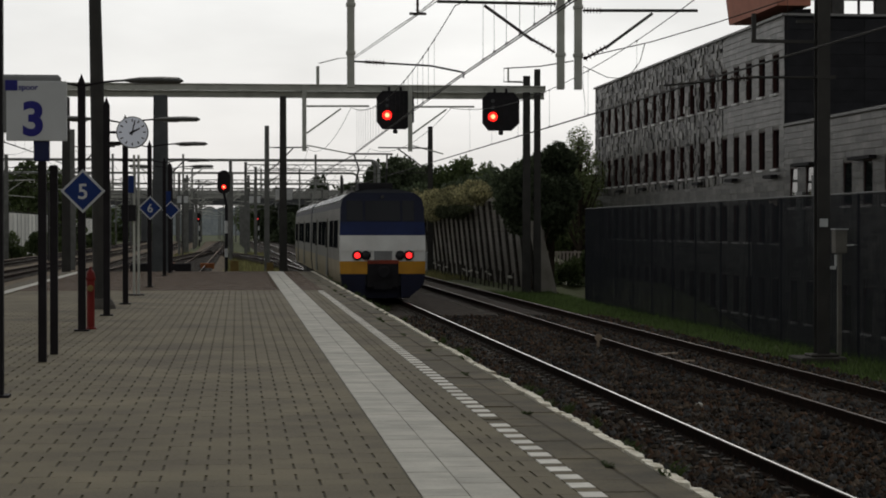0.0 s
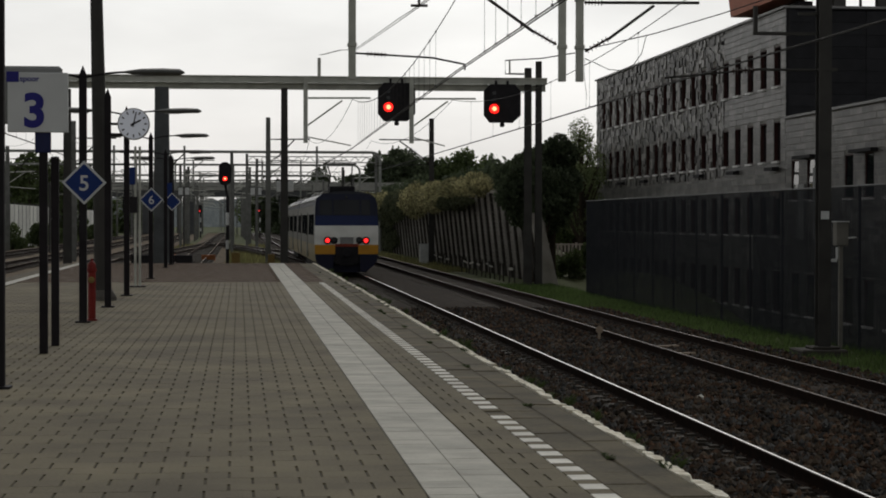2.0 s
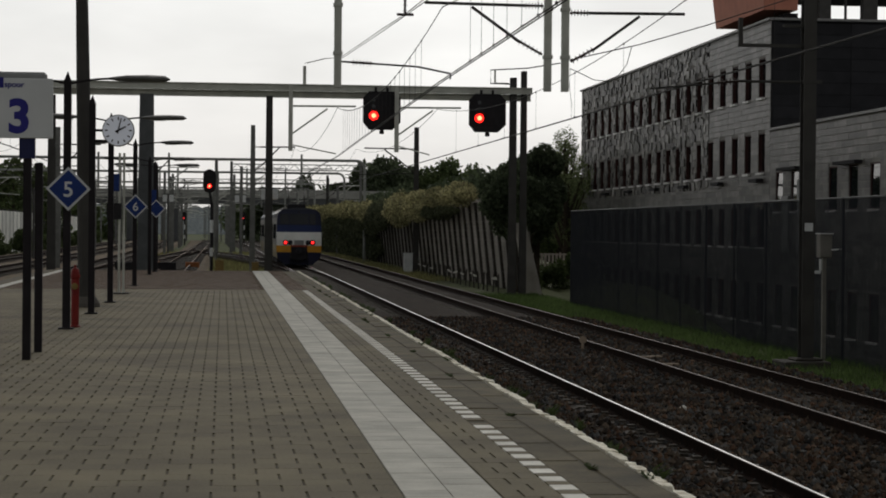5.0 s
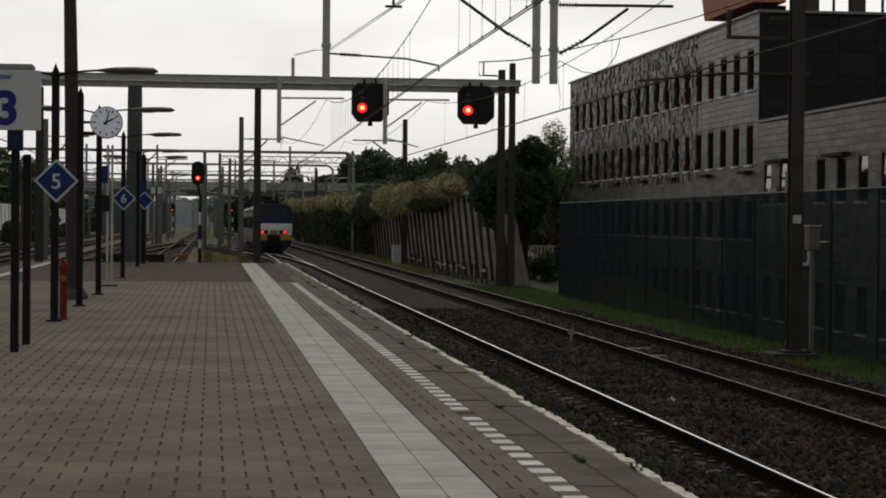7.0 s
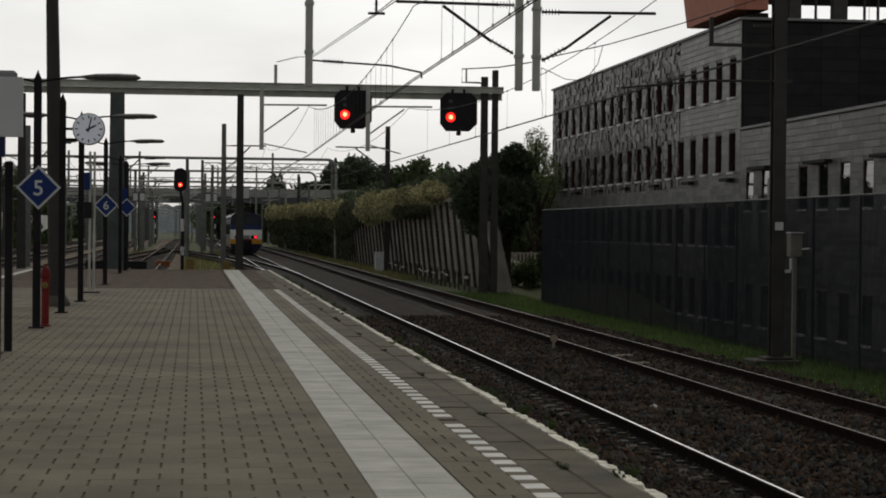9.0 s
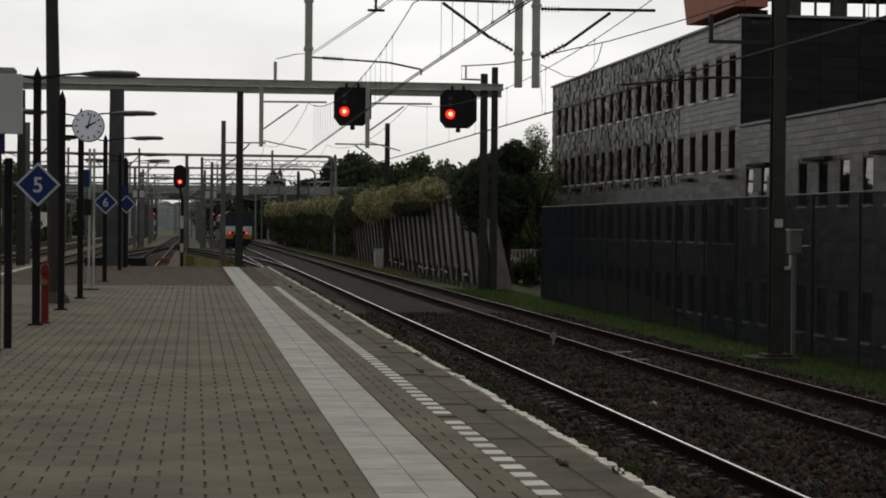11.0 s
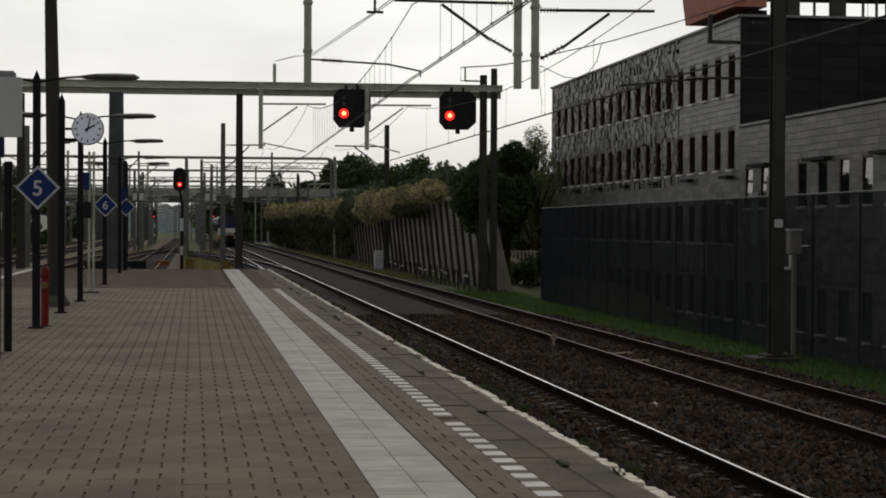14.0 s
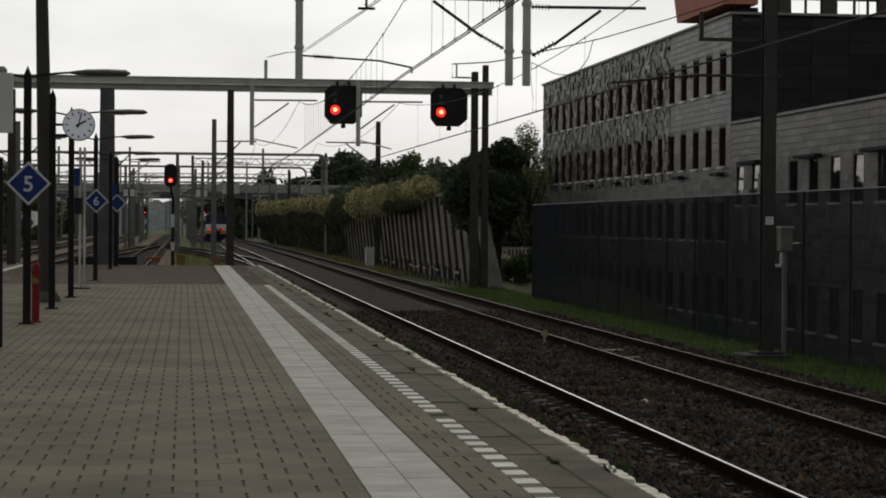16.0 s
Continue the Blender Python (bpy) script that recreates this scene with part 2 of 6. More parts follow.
M_BRIDGE = mat("viaduct_concrete", (0.33, 0.325, 0.3), (0.22, 0.215, 0.2), 0.5, 0.9, bump=0.2)
M_BRIDGE_DARK = mat("viaduct_underside_shade", (0.095, 0.098, 0.1), (0.07, 0.072, 0.074), 0.5, 0.8)
M_TAN = mat("tan_marker_paint", (0.34, 0.27, 0.2), (0.24, 0.19, 0.14), 8.0, 0.8)
M_PALE = mat("pale_cabinet_paint", (0.6, 0.61, 0.6), (0.45, 0.46, 0.45), 3.0, 0.5)
M_DRY_GRASS = mat("dry_grass_blade", (0.27, 0.25, 0.11), (0.15, 0.15, 0.062), 0.3, 0.9, island=0.45)
M_ORANGE = mat("orange_box_paint", (0.3, 0.11, 0.04), (0.2, 0.07, 0.02), 5.0, 0.7)
M_YELLOW_BOX = mat("ochre_box_paint", (0.22, 0.15, 0.05), (0.15, 0.1, 0.035), 5.0, 0.7)

for leaf in (M_LEAF_OLIVE, M_LEAF_DARK, M_LEAF_LIGHT, M_LEAF_MID, M_LEAF_IVY, M_GRASS, M_WEED, M_DRY_GRASS):
    leafy(leaf)


def glass(name, tint, rough=0.03, spec=0.6):
    m = bpy.data.materials.new(name)
    m.use_nodes = True
    b = m.node_tree.nodes["Principled BSDF"]
    b.inputs["Base Color"].default_value = (*tint, 1)
    b.inputs["Roughness"].default_value, b.inputs["IOR"].default_value = rough, 1.5
    b.inputs["Specular IOR Level"].default_value = spec
    return m


M_GLASS = glass("dark_window_glass", (0.012, 0.014, 0.016), 0.02, 1.0)
M_T_GLASS = glass("train_window_glass", (0.012, 0.013, 0.016), 0.12, 0.25)
M_T_SIDE_GLASS = mat("train_side_glass", (0.014, 0.015, 0.017), (0.01, 0.011, 0.012), 1.0, 0.5, spec=0.0)


# ---- building blocks ----
def box(bm, x0, x1, y0, y1, z0, z1, mi=0):
    v = [bm.verts.new(p) for p in ((x0, y0, z0), (x1, y0, z0), (x1, y1, z0), (x0, y1, z0), (x0, y0, z1), (x1, y0, z1), (x1, y1, z1), (x0, y1, z1))]
    for q in ((3, 2, 1, 0), (4, 5, 6, 7), (0, 1, 5, 4), (1, 2, 6, 5), (2, 3, 7, 6), (3, 0, 4, 7)):
        bm.faces.new([v[i] for i in q]).material_index = mi
    return bm


def bevelled(bm, width=0.01, segments=1):
    bmesh.ops.bevel(bm, geom=list(bm.edges), offset=width, segments=segments, affect="EDGES", clamp_overlap=True)
    return bm


def rod(bm, a, b, r0, r1=None, n=8, mi=0):
    """A round tapered rod between two points."""
    a, b = Vector(a), Vector(b)
    r1 = r0 if r1 is None else r1
    q = (b - a).to_track_quat("Z", "Y")
    rings = []
    for p, r in ((a, r0), (b, r1)):
        rings.append([bm.verts.new(p + q @ Vector((r * math.cos(k * math.tau / n), r * math.sin(k * math.tau / n), 0))) for k in range(n)])
    for k in range(n):
        bm.faces.new((rings[0][k], rings[0][(k + 1) % n], rings[1][(k + 1) % n], rings[1][k])).material_index = mi
    bm.faces.new(rings[0][::-1]).material_index = mi
    bm.faces.new(rings[1]).material_index = mi
    return bm


def turned(bm, a, way, profile, n=12, mi=0):
    """A turned body: profile of (distance along way, radius)."""
    a, q = Vector(a), Vector(way).to_track_quat("Z", "Y")
    rings = [[bm.verts.new(a + q @ Vector((r * math.cos(k * math.tau / n), r * math.sin(k * math.tau / n), d))) for k in range(n)] for d, r in profile]
    for r0, r1 in zip(rings, rings[1:]):
        for k in range(n):
            bm.faces.new((r0[k], r0[(k + 1) % n], r1[(k + 1) % n], r1[k])).material_index = mi
    bm.faces.new(rings[0][::-1]).material_index = mi
    bm.faces.new(rings[-1]).material_index = mi
    return bm


def prism(bm, outline, y0, y1, mi=0):
    """An outline of (x, z) drawn from y0 to y1."""
    f = [bm.verts.new((x, y0, z)) for x, z in outline]
    k = [bm.verts.new((x, y1, z)) for x, z in outline]
    n = len(outline)
    bm.faces.new(f).material_index = mi
    bm.faces.new(k[::-1]).material_index = mi
    for i in range(n):
        bm.faces.new((f[i], k[i], k[(i + 1) % n], f[(i + 1) % n])).material_index = mi
    return bm


def mesh_of(name, bm, *materials):
    bmesh.ops.recalc_face_normals(bm, faces=list(bm.faces))
    me = bpy.data.meshes.new(name)
    bm.to_mesh(me)
    bm.free()
    for m in materials:
        me.materials.append(m)
    return me


def part(name, bm, material, parent, label=""):
    ms = material if isinstance(material, (list, tuple)) else (material,)
    ob = new(name, mesh_of(name, bm, *ms))
    ob.parent = parent
    return tagged(ob, label)


def piece(name, me, parent, m):
    ob = new(name, me)
    ob.parent = parent
    ob.matrix_basis = m
    return ob


def thing(name, label, category, at=(0, 0, 0), group="", kind="", turn=0):
    ob = new(name)
    ob.matrix_basis = pose(*at, 0, 0, turn)
    return tagged(ob, label, category, group, kind)


def solid(name, bm, material, label, category, group="", kind="", at=(0, 0, 0)):
    ms = material if isinstance(material, (list, tuple)) else (material,)
    ob = new(name, mesh_of(name, bm, *ms))
    ob.location = at
    return tagged(ob, label, category, group, kind)


def raw(name, verts, faces, material, parent=None):
    me = bpy.data.meshes.new(name)
    me.from_pydata(verts, [], faces)
    me.materials.append(material)
    ob = new(name, me)
    ob.parent = parent
    return ob


def letters(text, size, bold, thick):
    cu = bpy.data.curves.new("letters", "FONT")
    cu.body, cu.size, cu.offset, cu.extrude = text, size, bold, thick
    cu.align_x, cu.align_y = "CENTER", "CENTER"
    ob = bpy.data.objects.new("letters", cu)
    me = bpy.data.meshes.new_from_object(ob)
    bpy.data.objects.remove(ob)
    return me


def lettering(name, text, size, bold, material, parent, at, label=""):
    """Upright letters that face the camera's side (towards -y)."""
    me = letters(text, size, bold, 0.002)
    me.materials.append(material)
    ob = new(name, me)
    ob.parent = parent
    ob.matrix_basis = pose(*at, 90, 0, 0)
    return tagged(ob, label)


def bend(y):
    """How far the tracks swing to the west beyond the station."""
    return 0.0 if y < 110 else -0.5 * ((y - 110) / 150) ** 2


def tube(bm, points, r, n=6, mi=0):
    """A round tube along a line of points, in one piece."""
    pts = [Vector(p) for p in points]
    rings = []
    for k, p in enumerate(pts):
        way = pts[min(k + 1, len(pts) - 1)] - pts[max(k - 1, 0)]
        q = way.to_track_quat("Z", "Y")
        rings.append([bm.verts.new(p + q @ Vector((r * math.cos(j * math.tau / n), r * math.sin(j * math.tau / n), 0))) for j in range(n)])
    for a, b in zip(rings, rings[1:]):
        for j in range(n):
            bm.faces.new((a[j], a[(j + 1) % n], b[(j + 1) % n], b[j])).material_index = mi
    bm.faces.new(rings[0][::-1])
    bm.faces.new(rings[-1])
    return bm



# ---- the large structure ----
RAIL_TOP = -0.74
PLAT_END = 77.5


def ground():
    xs = [-2500, -600, -150, -60, -30, -16, -7, 3.2, 10.6, 11.8, 13.4, 16.5, 21, 40, 120, 600, 2500]
    ys = [-300, -60, 0] + [10 * k for k in range(1, 46)] + [500, 700, 1200, 2600, 4500]
    def height(x, y):
        if x > 13.4 and y < 96:
            drop = 1.0 if y < 80 else (96 - y) / 16
            return -1.15 - 2.0 * min(1.0, (x - 13.4) / 3.1) * drop
        return -1.15 if x > 10.7 else -1.3
    vs = [(x, y, height(x, y)) for y in ys for x in xs]
    n = len(xs)
    fs = [(j * n + i, j * n + i + 1, (j + 1) * n + i + 1, (j + 1) * n + i) for j in range(len(ys) - 1) for i in range(n - 1)]
    tagged(raw("ground", vs, fs, M_GRASS_GROUND), "rough grassy ground beside the railway tracks", "ground", kind="structure")


def trackbed(x0, x1, y0, y1, top, material=M_BALLAST):
    """A bed of gravel with an uneven top and sloping shoulders."""
    rng = random.Random(3)
    xs = [x0 - 0.5] + [x0 + (x1 - x0) * k / 22 for k in range(23)] + [x1 + 0.6]
    ys, y = [], y0
    while y < y1:
        ys.append(y)
        y += 0.5 if y < 60 else 4.0
    vs = []
    for y in ys:
        for i, x in enumerate(xs):
            edge = i in (0, len(xs) - 1)
            vs.append((x + bend(y), y, -1.32 if edge else top + rng.uniform(-0.025, 0.025)))
    n = len(xs)
    fs = [(j * n + i, j * n + i + 1, (j + 1) * n + i + 1, (j + 1) * n + i) for j in range(len(ys) - 1) for i in range(n - 1)]
    return tagged(raw("trackbed", vs, fs, material), "dark brown gravel bed under the railway tracks", "trackbed", kind="structure")


def ballast_stones():
    """Loose stones on the nearest stretch of the bed."""
    rng = np.random.default_rng(5)
    n = 42000
    x, y = rng.uniform(3.15, 10.7, n), 13 + 45 * rng.random(n) ** 1.5
    z = -0.915 + rng.uniform(-0.02, 0.03, n)
    between = ((np.abs(x - 8.75) < 0.7) | (np.abs(x - 4.72) < 0.7))
    z[between] -= 0.012
    s = rng.uniform(0.02, 0.05, n)
    base = np.array([(1, 0, 0), (0, 1, 0), (-1, 0, 0), (0, -1, 0), (0, 0, 1), (0, 0, -1)], float)
    d = base[None] * (s[:, None, None] * rng.uniform(0.6, 1.4, (n, 6, 1))) + rng.uniform(-0.008, 0.008, (n, 6, 3))
    vs = (np.stack([x, y, z], 1)[:, None] + d).reshape(-1, 3)
    tri = np.array([(0, 1, 4), (1, 2, 4), (2, 3, 4), (3, 0, 4), (1, 0, 5), (2, 1, 5), (3, 2, 5), (0, 3, 5)])
    vs = vs.reshape(n, 6, 3)
    for material, first, last, tone in ((M_STONE, 0.0, 0.45, "brown"), (M_STONE_GREY, 0.45, 0.8, "grey"), (M_STONE_RED, 0.8, 1.0, "rusty")):
        some = vs[int(n * first):int(n * last)]
        fs = (np.arange(len(some))[:, None, None] * 6 + tri[None]).reshape(-1, 3)
        tagged(raw("ballast_stones", some.reshape(-1, 3).tolist(), fs.tolist(), material), "loose " + tone + " ballast stones between the rails", "gravel", kind="stuff")


RAIL_SHAPE = [(-0.07, 0), (0.07, 0), (0.07, 0.012), (0.012, 0.03), (0.01, 0.115), (0.036, 0.125), (0.036, 0.155), (0.017, 0.16), (-0.014, 0.16), (-0.036, 0.155), (-0.036, 0.125), (-0.01, 0.115), (-0.012, 0.03), (-0.07, 0.012)]


def rail_mesh(x, ys, swing):
    bm = bmesh.new()
    rings = [[bm.verts.new((x + dx + swing(y), y, RAIL_TOP - 0.16 + dz)) for dx, dz in RAIL_SHAPE] for y in ys]
    n = len(RAIL_SHAPE)
    for a, b in zip(rings, rings[1:]):
        for i in range(n):
            f = bm.faces.new((a[i], a[(i + 1) % n], b[(i + 1) % n], b[i]))
            f.material_index = 1 if i == 7 else 0
    bm.faces.new(rings[0])
    bm.faces.new(rings[-1])
    return bm


def sleeper_mesh():
    bm = bmesh.new()
    prism(bm, [(-1.25, -0.2), (1.25, -0.2), (1.25, -0.03), (1.2, 0.0), (0.45, 0.0), (0.35, -0.04), (-0.35, -0.04), (-0.45, 0.0), (-1.2, 0.0), (-1.25, -0.03)], -0.13, 0.13)
    for s in (-1, 1):
        for d in (-0.13, 0.13):
            box(bm, s * 0.75 + d - 0.05, s * 0.75 + d + 0.05, -0.06, 0.06, -0.002, 0.03)
    return mesh_of("sleeper", bm, M_SLEEPER)


def track(name, x, y0, y1, near, head, label, swing=bend, deep=0.0):
    t = thing(name, label, "railway track", kind="structure")
    ys = [y0, min(110, y1)] + [y for y in range(120, int(y1) + 1, 10)]
    ys = sorted(set(ys))
    for s in (-1, 1):
        part("rail", rail_mesh(x + s * 0.75, ys, swing), (M_RAIL_RUST, head), t)
    me = sleeper_mesh()
    y = y0 + 0.3
    rest = bmesh.new()
    while y < y1:
        if y < near:
            piece("sleeper", me, t, pose(x + swing(y), y, -0.9 - deep))
        else:
            box(rest, x + swing(y) - 1.25, x + swing(y) + 1.25, y - 0.13, y + 0.13, -1.1, -0.905 - deep)
        y += 0.6
    far = part("far_sleepers", rest, M_SLEEPER, t)
    tagged(far, kind="stuff")
    return t


def tile_mesh(name, w, d, h, material, chamfer=0.006, along=0.0015):
    bm = bmesh.new()
    t = [(-w, -d), (w, -d), (w, d), (-w, d)]
    lo = [bm.verts.new((x, y, -h)) for x, y in t]
    mi = [bm.verts.new((x, y, -chamfer)) for x, y in t]
    hi = [bm.verts.new((x - math.copysign(chamfer, x), y - math.copysign(along, y), 0)) for x, y in t]
    bm.faces.new(hi)
    for i in range(4):
        j = (i + 1) % 4
        bm.faces.new((mi[i], mi[j], hi[j], hi[i]))
        bm.faces.new((lo[i], lo[j], mi[j], mi[i]))
    return mesh_of(name, bm, material)


def joined_tiles(name, centres, w, d, material, parent, jitter=0.002):
    """Tiles that lie too far off to be told apart, as one mesh with every tile's edges."""
    rng = np.random.default_rng(11)
    c = np.array(centres, float)
    n = len(c)
    q = np.array([(-w, -d), (w, -d), (w, d), (-w, d)])
    vs = np.zeros((n, 8, 3))
    vs[:, :4, :2] = c[:, None, :2] + q
    vs[:, 4:, :2] = c[:, None, :2] + q * np.array((0.97, 0.995))
    vs[:, 4:, 2] = rng.uniform(-jitter, jitter, (n, 1))
    vs[:, :4, 2] = -0.03
    fa = np.array([(4, 5, 6, 7), (0, 1, 5, 4), (1, 2, 6, 5), (2, 3, 7, 6), (3, 0, 4, 7)])
    fs = (np.arange(n)[:, None, None] * 8 + fa).reshape(-1, 4)
    return tagged(raw(name, vs.reshape(-1, 3).tolist(), fs.tolist(), material, parent), kind="stuff")


def platform():
    bm = bmesh.new()
    box(bm, -6.55, 2.86, -12, PLAT_END, -1.3, -0.009)
    p = solid("platform", bm, M_JOINT, "station platform paved with grey concrete tiles", "platform", kind="structure")
    bm = bmesh.new()
    box(bm, 2.6, 2.9, -12, PLAT_END + 0.02, -1.3, -0.12)
    box(bm, -6.6, 2.9, PLAT_END, PLAT_END + 0.2, -1.3, -0.03)
    box(bm, -6.7, -6.5, -12, PLAT_END, -1.3, -0.01)
    part("retaining_wall", bm, M_WALL_CONC, p, "stained concrete edge wall")
    rng = random.Random(2)
    one = tile_mesh("tile", 0.1432, 0.1498, 0.03, M_TILE, 0.005, 0.0006)
    far = []
    row, y = 0, -6.85
    while y < 53.6:
        x = 0.985 - (row % 2) * 0.15
        while x > -5.9:
            if 11.9 < y < 19.2 and x > -2.2:
                piece("tile", one, p, pose(x, y, rng.uniform(-0.0006, 0.0006), rng.uniform(-0.04, 0.04), rng.uniform(-0.1, 0.1), rng.uniform(-0.15, 0.15)))
            else:
                far.append((x, y))
            x -= 0.3
        y += 0.3
        row += 1
    joined_tiles("far_tiles", far, 0.1432, 0.1498, M_TILE_FAR, p, 0.0006)
    fill, y, row = [], -6.85, 0
    while y < 53.6:
        if not 0.985 - (row % 2) * 0.15 + 0.15 > 1.1:
            fill.append((1.06, y))
        y += 0.3
        row += 1
    joined_tiles("half_tiles", fill, 0.07, 0.1492, M_TILE_FAR, p, 0.0006)
    wide, narrow, y, row = [], [], -6.85, 0
    while y < 53.6:
        wide.append((1.863 if row % 2 else 2.007, y))
        narrow.append((2.059 if row % 2 else 1.811, y))
        y += 0.3
        row += 1
    joined_tiles("strip_tiles", wide, 0.119, 0.1498, M_TILE_FAR, p, 0.0006)
    joined_tiles("narrow_strip_tiles", narrow, 0.064, 0.1498, M_TILE_FAR, p, 0.0006)
    # guiding strip: two rows of white tiles
    rib = tile_mesh("guide_tile", 0.1475, 0.1494, 0.03, M_WHITE_TILE, 0.002, 0.001)
    far = []
    y = -6.85
    while y < PLAT_END - 0.1:
        for x in (1.285, 1.585):
            if 12 < y < 55:
                short = 0.93 if round((y - 5.15) / 0.3) % 4 == (0 if x < 1.4 else 2) else 1.0
                piece("guide_tile", rib, p, pose(x, y, rng.uniform(0, 0.002), rng.uniform(-0.08, 0.08), 0, rng.uniform(-0.3, 0.3)) @ Matrix.Diagonal((1, short, 1, 1)))
            else:
                far.append((x, y))
        y += 0.3
    joined_tiles("far_guide_tiles", far, 0.1475, 0.1485, M_WHITE_FAR, p)
    # broken white line and the grey tiles between its blocks
    dash, gap = tile_mesh("line_block", 0.078, 0.118, 0.03, M_LINE, 0.003), []
    blocks = []
    y, k = -7.18, -26
    while y < 53.4:
        if y > 11:
            if k not in (29,):
                piece("line_block", dash, p, pose(2.205, y, rng.uniform(0, 0.003), 0, 0, rng.uniform(-0.6, 0.6)))
        else:
            blocks.append((2.205, y))
        gap.append((2.205, y + 0.22))
        y += 0.44
        k += 1
    joined_tiles("near_line_blocks", blocks, 0.078, 0.118, M_LINE, p, 0.001)
    joined_tiles("line_gap_tiles", gap, 0.078, 0.1, M_TILE_FAR, p, 0.001)
    # two rows of edge slabs, and the chipped white nosing
    inner, outer = tile_mesh("edge_tile", 0.138, 0.296, 0.03, M_SLAB), tile_mesh("edge_slab", 0.136, 0.492, 0.05, M_SLAB, 0.008, 0.006)
    y = -6.0
    while y < PLAT_END - 0.4:
        piece("edge_tile", inner, p, pose(2.43, y, rng.uniform(-0.006, 0.002), rng.uniform(-0.4, 0.4), rng.uniform(-0.5, 0.5), 0))
        y += 0.6
    y = -5.8
    while y < PLAT_END - 0.5:
        piece("edge_slab", outer, p, pose(2.725, y, rng.uniform(-0.006, 0.004), rng.uniform(-0.3, 0.3), rng.uniform(-0.5, 0.5), 0))
        y += 1.0
    noses = []
    for _ in range(6):
        bm = bmesh.new()
        rings = []
        for k in range(9):
            c = rng.uniform(-0.004, 0.014) if 0 < k < 8 else rng.uniform(0.008, 0.03)
            e = rng.choice((0, 0, 0.004, 0.016))
            rings.append([bm.verts.new((px, -0.5 + k / 8, pz)) for px, pz in ((-0.06 + c, -0.14), (0.046 - e, -0.14), (0.05 - e, -0.03), (0.04 - e * 2, 0.003), (-0.06 + c, 0.009))])
        for a, b in zip(rings, rings[1:]):
            for i in range(5):
                j = (i + 1) % 5
                bm.faces.new((a[i], a[j], b[j], b[i]))
        bm.faces.new(rings[0][::-1])
        bm.faces.new(rings[-1])
        noses.append(mesh_of("nosing", bm, M_WHITE_EDGE))
    y = -6.5
    while y < PLAT_END:
        l = rng.uniform(0.22, 0.8)
        piece("nosing", rng.choice(noses), p, pose(2.925 + rng.uniform(-0.014, 0.012), y + l / 2, rng.uniform(-0.01, 0.006), 0, 0, rng.uniform(-0.5, 0.5)) @ Matrix.Diagonal((1, l, 1, 1)))
        y += l + rng.choice((0.03, 0.05, 0.07, 0.1, 0.22))
    # brown brick end of the platform
    far, y, row = [], 53.78, 0
    while y < PLAT_END - 0.05:
        x = 1.02 - (row % 2) * 0.1
        while x > -6.0:
            far.append((x, y))
            x -= 0.2
        far += [(1.85, y), (2.03, y), (2.2, y)]
        y += 0.1
        row += 1
    joined_tiles("brown_bricks", far, 0.096, 0.046, M_BROWN, p, 0.003)
    # west edge line
    bm = bmesh.new()
    box(bm, -6.2, -5.93, -12, PLAT_END, -0.03, 0.004)
    part("edge_line", bm, M_WHITE_FAR, p, "worn white line on the far edge")
    bm = bmesh.new()
    box(bm, -6.6, -6.22, -12, PLAT_END, -0.03, 0.0)
    part("edge_kerb", bm, M_SLAB, p)


def weeds():
    """Tufts in the joints of the edge slabs, taller ones along the nosing, and low growth beside the sleepers."""
    rng = random.Random(8)
    for k in range(84):
        y = 12.5 + 55 * rng.random() ** 1.3
        x = rng.choice((2.575, 2.87, 2.99, 3.02, 3.04, 3.06))
        tall = x > 2.95 and rng.random() < 0.55
        bm = bmesh.new()
        root = bm.verts.new((0, 0, -0.02))
        for _ in range(rng.randint(18, 40)):
            a, l, w = rng.uniform(0, math.tau), rng.uniform(0.02, 0.06) * (2.4 if tall else 1.0 if x > 2.95 else 0.7), rng.uniform(0.003, 0.008)
            ox, oy = rng.uniform(-0.04, 0.04), rng.uniform(-0.16, 0.16)
            dx, dy = math.cos(a) * l * 0.6, math.sin(a) * l * 0.6
            h = l * rng.uniform(0.4, 1.0)
            bm.faces.new([root] + [bm.verts.new(p) for p in ((ox + w, oy + w, h * 0.5), (ox + dx, oy + dy, h), (ox - w, oy - w, h * 0.6))])
        solid("weed", bm, M_WEED, "green weed tuft growing in a platform joint", "weed", "weeds along the platform edge", at=(x, y, 0 if x < 2.95 else -0.05))


def grass_verge():
    rng = np.random.default_rng(4)
    n = 26000
    y = 26 + 60 * rng.random(n) ** 1.3
    x = rng.uniform(10.6, 13.6, n)
    z = np.full(n, -1.16)
    h, w = rng.uniform(0.05, 0.2, n), rng.uniform(0.006, 0.016, n)
    lean = rng.uniform(-0.08, 0.08, (n, 2))
    vs = np.zeros((n, 3, 3))
    vs[:, 0] = np.stack([x - w, y, z], 1)
    vs[:, 1] = np.stack([x + w, y, z], 1)
    vs[:, 2] = np.stack([x + lean[:, 0], y + lean[:, 1], z + h], 1)
    fs = np.arange(n * 3).reshape(-1, 3)
    tagged(raw("verge_grass", vs.reshape(-1, 3).tolist(), fs.tolist(), M_GRASS), "rough green grass strip along the fence", "grass", kind="stuff")


